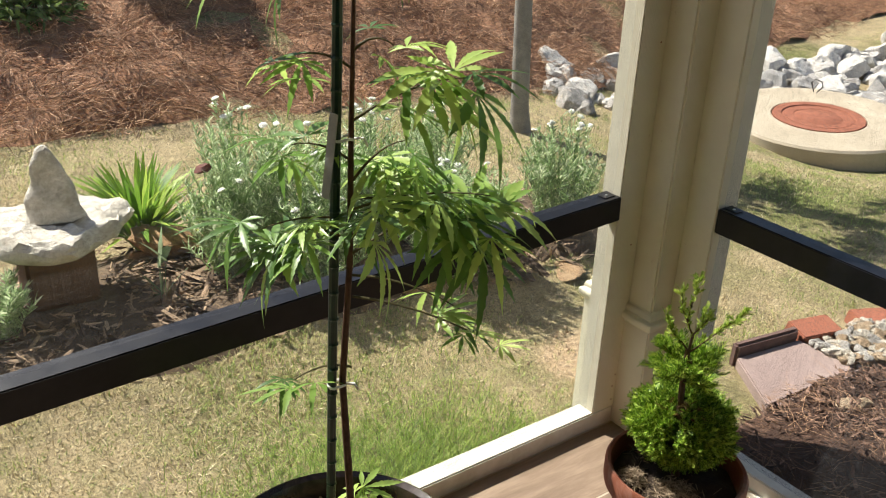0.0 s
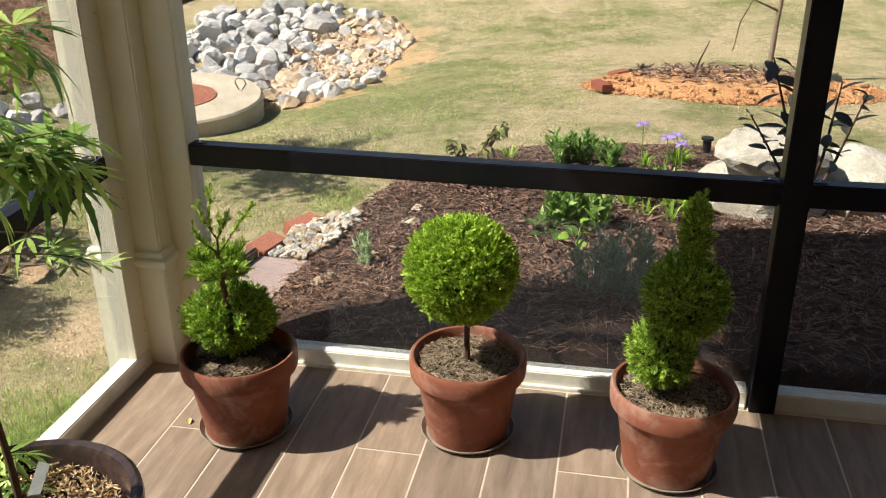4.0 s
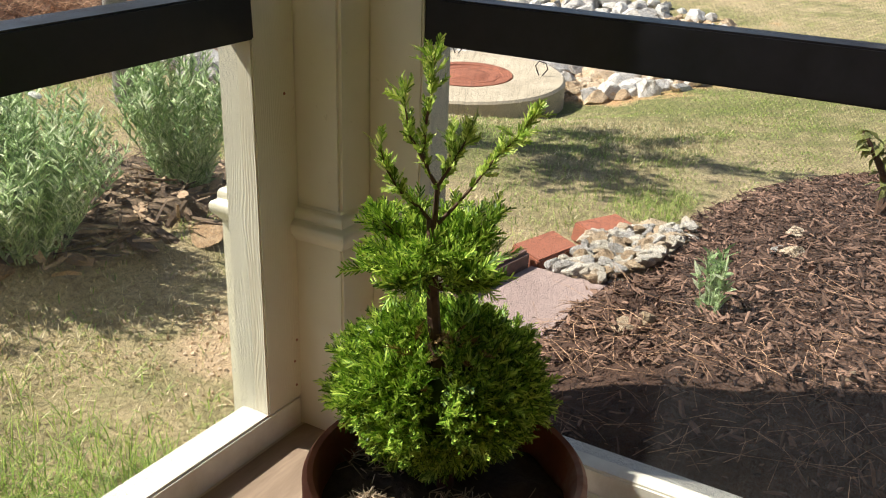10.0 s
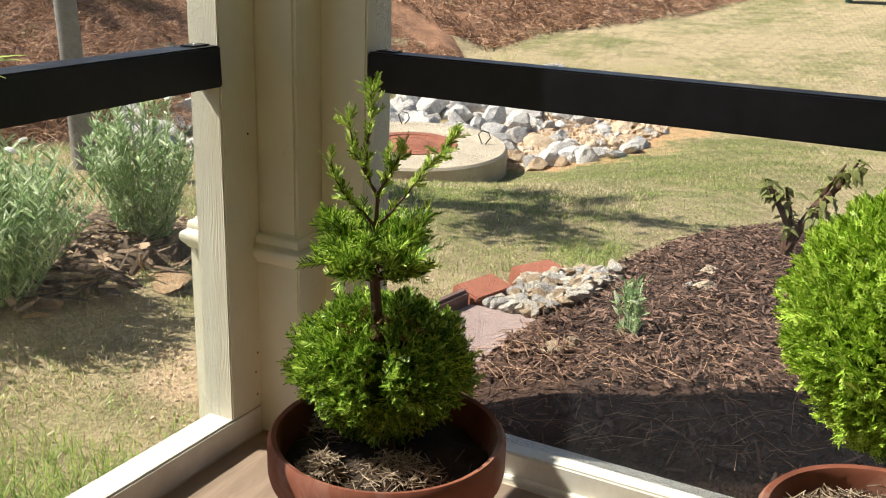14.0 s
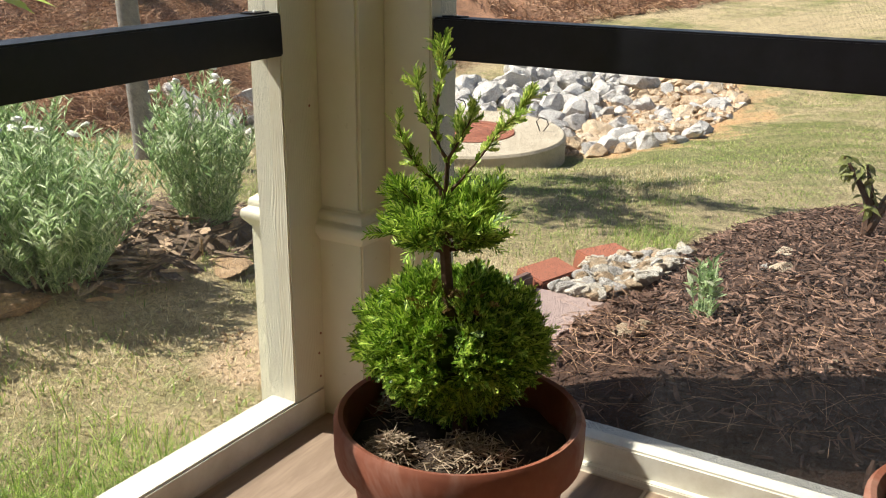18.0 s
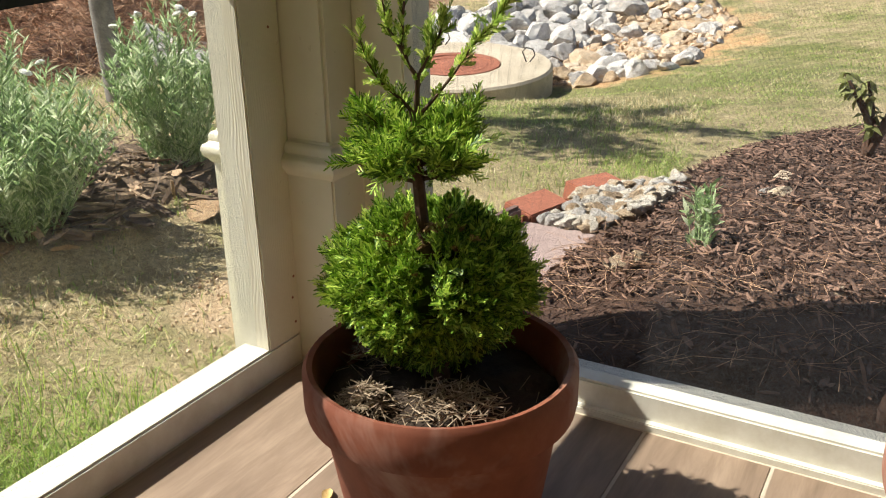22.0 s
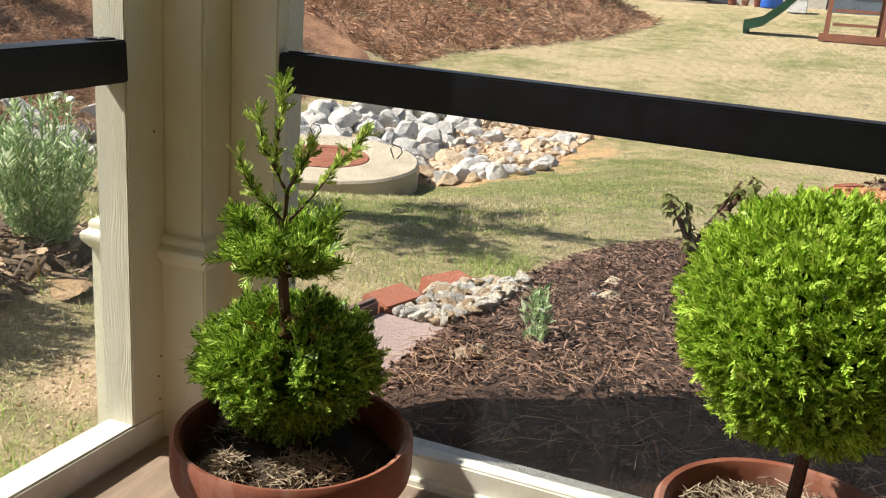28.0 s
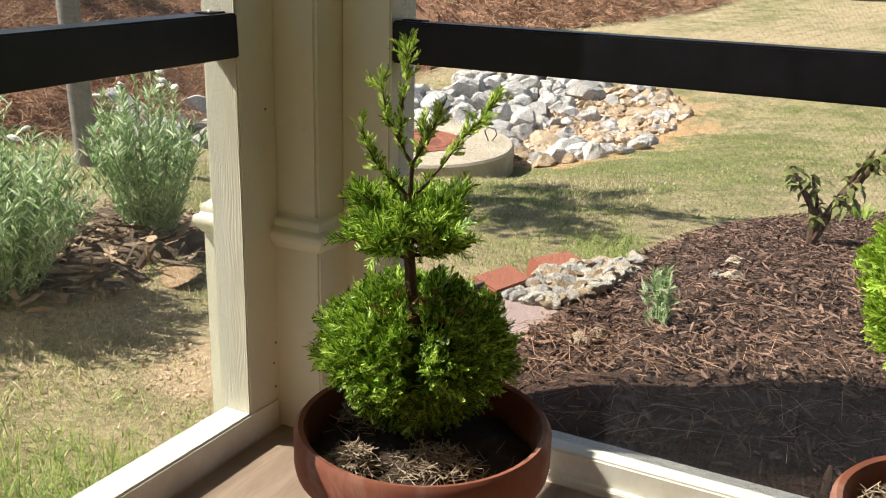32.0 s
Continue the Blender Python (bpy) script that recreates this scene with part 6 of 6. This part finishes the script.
# Last, tallest shrub is added out of view to throw a dark shadow downhill.
for k, (x, y, w, h, n) in enumerate(((1.45, 7.05, 0.36, 0.26, 900), (0.9, 7.5, 0.4, 0.3, 900), (6.9, 8.6, 0.5, 0.5, 900), (8.1, 8.9, 0.6, 0.6, 1000), (23.4, 5.7, 0.9, 0.5, 900), (18, 8.6, 0.8, 0.5, 700), (2.45, 7.85, 0.6, 0.95, 2400))):
    mound_shrub("bank_shrub", x, y, w, h, n, M_DEEP if k != 3 else M_LILY, "low dark green shrub on the straw bank, the tallest added for its shadow" if k != 3 else "low yellow-green shrub growing on the straw bank", 300 + k)

# ---- playset and houses at the end of the lawn ----
M_WOOD = speckled("redwood_stain", (0.20, 0.075, 0.045), (0.36, 0.16, 0.10), 6, 0.8).mat
M_GREENP = Nodes("green_plastic", 0.35)
M_GREENP.color((0.012, 0.10, 0.06))
M_GREENP = M_GREENP.mat
M_BLUEP = speckled("blue_plastic", (0.02, 0.10, 0.50), (0.03, 0.14, 0.62), 5, 0.5).mat
M_WHITEP = speckled("white_plastic", (0.7, 0.7, 0.7), (0.8, 0.8, 0.8), 5, 0.5).mat
gz_ = ground_z(23.5, 0.0)
play = thing("playset", "red-brown wooden playset with a green slide", "playset", (23.5, 0.0, gz_))
for x, y in ((-0.6, 0.3), (-0.6, -0.85), (0.7, 0.3), (0.7, -0.85)):
    part("post", box(x - 0.05, x + 0.05, y - 0.05, y + 0.05, -0.1, 3.0, 0.004), M_WOOD, play)
part("deck", box(-0.7, 0.8, -0.95, 0.4, 1.38, 1.44, 0.004), M_WOOD, play)
part("kerb", box(-0.75, -0.62, -1.0, 0.45, -0.05, 0.12, 0.004), M_WOOD, play)
for k in range(4):
    part("rung", box(-0.68, -0.6, -0.72, 0.2, 0.3 + 0.3 * k, 0.36 + 0.3 * k, 0.003), M_WOOD, play)
part("roof", box(-0.8, 0.9, -1.05, 0.5, 2.9, 2.96, 0.0), M_BLUEP, play, "blue canvas roof")
bm = bmesh.new()
track = [(0, 0.38, 1.42), (0, 0.8, 1.1), (0, 1.3, 0.55), (0, 1.7, 0.2), (0, 2.04, 0.1), (0, 2.12, 0.09)]
rows_ = []
for x, y, z in track:
    rows_.append([bm.verts.new((dx, y, z + dz)) for dx, dz in ((-0.32, 0.2), (-0.27, 0.18), (-0.24, 0.02), (0.24, 0.02), (0.27, 0.18), (0.32, 0.2), (0.28, -0.03), (-0.28, -0.03))])
for a, b in zip(rows_, rows_[1:]):
    for k in range(8):
        bm.faces.new((a[k], a[(k + 1) % 8], b[(k + 1) % 8], b[k]))
bm.faces.new(rows_[0])
bm.faces.new(rows_[-1][::-1])
bmesh.ops.recalc_face_normals(bm, faces=bm.faces)
part("slide", bm, M_GREENP, play, "glossy dark green plastic slide", pose(-0.2, 0, 0))
part("slide_foot", box(-0.3, -0.1, 1.98, 2.12, -0.12, 0.1, 0.01), M_GREENP, play)

gz = ground_z(29.9, 1.15)
unit = thing("utility_box", "white square utility box standing beside the far house", "utility box", (29.9, 1.15, gz))
part("body", box(-0.28, 0.28, -0.27, 0.27, 0.0, 0.40, 0.02), M_WHITEP, unit)
part("lid", box(-0.30, 0.30, -0.29, 0.29, 0.402, 0.44, 0.012), M_WHITEP, unit, "flat white lid")
gz = ground_z(31.4, 4.25)
grill = thing("covered_grill", "black cloth-covered grill on the far patio", "grill", (31.4, 4.25, gz))
bm = box(-0.3, 0.3, -0.42, 0.42, 0.0, 1.15, 0.08)
bmesh.ops.subdivide_edges(bm, edges=bm.edges, cuts=2, use_grid_fill=True)
for v in bm.verts:
    v.co += Vector((noise.noise(v.co * 4), noise.noise(v.co * 4 + Vector((4, 0, 0))), 0)) * 0.05
part("cover", bm, M_BLACKP, grill)
for x, y, r_ in ((31.2, 3.15, 0.15), (31.3, 2.75, 0.12), (31.2, 2.35, 0.16)):
    ob = tagged(new("far_flowerpot", mesh_of("far_flowerpot", lathe([(0, 0), (r_ * 0.7, 0), (r_ * 0.95, r_ * 1.3), (r_, r_ * 1.35), (r_, r_ * 1.6), (r_ * 0.85, r_ * 1.6), (0, r_ * 1.4)], 24), M_POT)), "terracotta flowerpot before the far house", "flowerpot", "far flowerpots")
    ob.matrix_world = pose(x, y, ground_z(x, y) - 0.01)
tagged(new("patio", mesh_of("patio", box(30.9, 33.5, 3.9, 7.5, ground_z(31, 5) - 0.2, ground_z(31, 5) + 0.06, 0.0), M_CONC)), "pale concrete patio at the end of the lawn", "patio", kind="structure")
barrel = tagged(new("blue_barrel", mesh_of("blue_barrel", lathe([(0, 0), (0.3, 0), (0.33, 0.05), (0.33, 0.95), (0.3, 1.0), (0, 1.0)], 28), M_BLUEP)), "blue plastic barrel on the far lawn", "barrel")
barrel.matrix_world = pose(31.0, 1.95, ground_z(31.0, 1.95))

M_SIDING = speckled("grey_blue_siding", (0.11, 0.14, 0.18), (0.15, 0.18, 0.22), 2, 0.8).mat
M_BEIGE = speckled("beige_siding", (0.52, 0.48, 0.42), (0.62, 0.58, 0.52), 2, 0.8).mat
M_SHINGLE = speckled("grey_shingle", (0.08, 0.08, 0.08), (0.16, 0.155, 0.15), 3, 0.9).mat
M_PANE = Nodes("window_glass", 0.08, 0.0, 0.6).mat
M_PANE.node_tree.nodes["Principled BSDF"].inputs["Base Color"].default_value = (0.02, 0.025, 0.03, 1)


def house(x, y, wide, deep, tall, material, label):
    z = ground_z(x, y) - 0.3
    t = thing("house", label, "house", (x, y, z), "far houses")
    part("wall", box(0, deep, -wide / 2, wide / 2, 0, tall, 0.0), material, t)
    bm = bmesh.new()
    pts = [(-0.5, -wide / 2 - 0.4, tall), (-0.5, wide / 2 + 0.4, tall), (deep + 0.5, wide / 2 + 0.4, tall), (deep + 0.5, -wide / 2 - 0.4, tall), (deep / 2, -wide / 2 - 0.4, tall + 2.6), (deep / 2, wide / 2 + 0.4, tall + 2.6)]
    v = [bm.verts.new(p) for p in pts]
    for q in ((0, 1, 5, 4), (2, 3, 4, 5), (0, 4, 3), (1, 2, 5), (0, 3, 2, 1)):
        bm.faces.new([v[i] for i in q])
    part("roof", bm, M_SHINGLE, t)
    for k in range(4):
        for row in (0.9, 3.6):
            if row + 1.5 < tall:
                yy = -wide / 2 + wide * (k + 0.5) / 4
                w = part("window", box(-0.06, 0.03, yy - 0.6, yy + 0.6, row, row + 1.5, 0.0), M_WHITEP, t)
                part("pane", box(-0.075, -0.062, yy - 0.5, yy + 0.5, row + 0.1, row + 1.4, 0.0), M_PANE, w)
    return t


house(62, 12.5, 11, 9, 6.0, M_BEIGE, "beige two-storey house beyond the lawn")
house(31.9, 2.65, 4.6, 8, 5.5, M_BEIGE, "beige house wing beside the patio at the end of the lawn")
house(30.9, -4.4, 9.4, 8, 5.5, M_SIDING, "grey-blue house at the end of the lawn")
house(70, -8, 12, 9, 6.0, M_BEIGE, "beige two-storey house beyond the lawn")
for k, (x, y, w, h) in enumerate(((60, 8.5, 1.2, 1.0), (60, 11, 1.0, 0.9), (60, 14, 1.3, 1.1), (31.3, -0.4, 0.4, 0.4))):
    mound_shrub("foundation_shrub", x, y, w, h, 700, M_DEEP, "clipped dark shrub before a far house", 320 + k)

# a curled fallen leaf on the planks
M_FALLEN = speckled("yellow_dry_leaf", (0.42, 0.27, 0.09), (0.72, 0.55, 0.26), 40, 0.8, 0.4, 0.002).mat
fv, ff = [], []
for i in range(7):
    f_ = i / 6
    w_ = 0.008 * math.sin(math.pi * (0.06 + 0.9 * f_))
    for sgn in (-1, 0, 1):
        fv.append((0.034 * (f_ - 0.5), sgn * w_, 0.001 + 0.007 * abs(sgn) * math.sin(math.pi * f_) + 0.006 * (f_ - 0.5) ** 2))
    if i:
        b_ = 3 * i
        ff += [(b_ - 3, b_ - 2, b_ + 1, b_), (b_ - 2, b_ - 1, b_ + 2, b_ + 1)]
fallen = tagged(new("fallen_leaf", raw_mesh("fallen_leaf", fv, ff, M_FALLEN, True)), "curled yellow fallen leaf on the plank floor", "leaf")
fallen.matrix_world = pose(1.615, 1.31, 0.001, 0, 0, 25)

# ---- insect screens ----
def screen(name, a0, a1, z0, z1, fixed_at, along_x, pitch=0.0016, wire=0.00011):
    n, m = int((a1 - a0) / pitch), int((z1 - z0) / pitch)
    u, w = np.linspace(a0, a1, n), np.linspace(z0, z1, m)

    def at_(a, z):
        k = np.full(len(a), fixed_at)
        return np.column_stack([a, k, z]) if along_x else np.column_stack([k, a, z])

    up = strips(at_(u, np.full(n, z0)), at_(u, np.full(n, z1)), wire / 0.85)
    across = strips(at_(np.full(m, a0), w), at_(np.full(m, a1), w), wire / 0.85)
    return tagged(new(name, raw_mesh(name, *join_geo(up, across), M_SCREEN)), "fine charcoal insect screen between rail and sill", "screen", kind="stuff")


screen("screen_north", -1.4, 1.842, 0.059, 2.59, 1.634, True)
screen("screen_east", -0.409, 1.415, 0.058, 2.9, 2.052, False)
screen("screen_east", -2.4, -0.488, 0.058, 2.9, 2.052, False)

# ---- floor planks ----
for row in range(-1, 23):
    hi, lo = 1.36 - 0.2 * row if row >= 0 else 1.602, 1.16 - 0.2 * row
    first = 1.585 - 0.4 * (row % 3)
    cuts = sorted({-2.6, 2.002, *[c for c in (first + 1.2 * k for k in range(-5, 3)) if -2.55 < c < 1.96]})
    if hi - lo < 0.02:
        continue
    for x0, x1 in zip(cuts, cuts[1:]):
        cx, cy = (x0 + x1) / 2, (lo + hi) / 2
        hx, hy = (x1 - x0) / 2 - 0.0025, (hi - lo) / 2 - 0.0025
        part("plank", box(-hx, hx, -hy, hy, -0.008, 0.0, 0.0012), M_PLANK, floor, m=pose(cx, cy, 0))
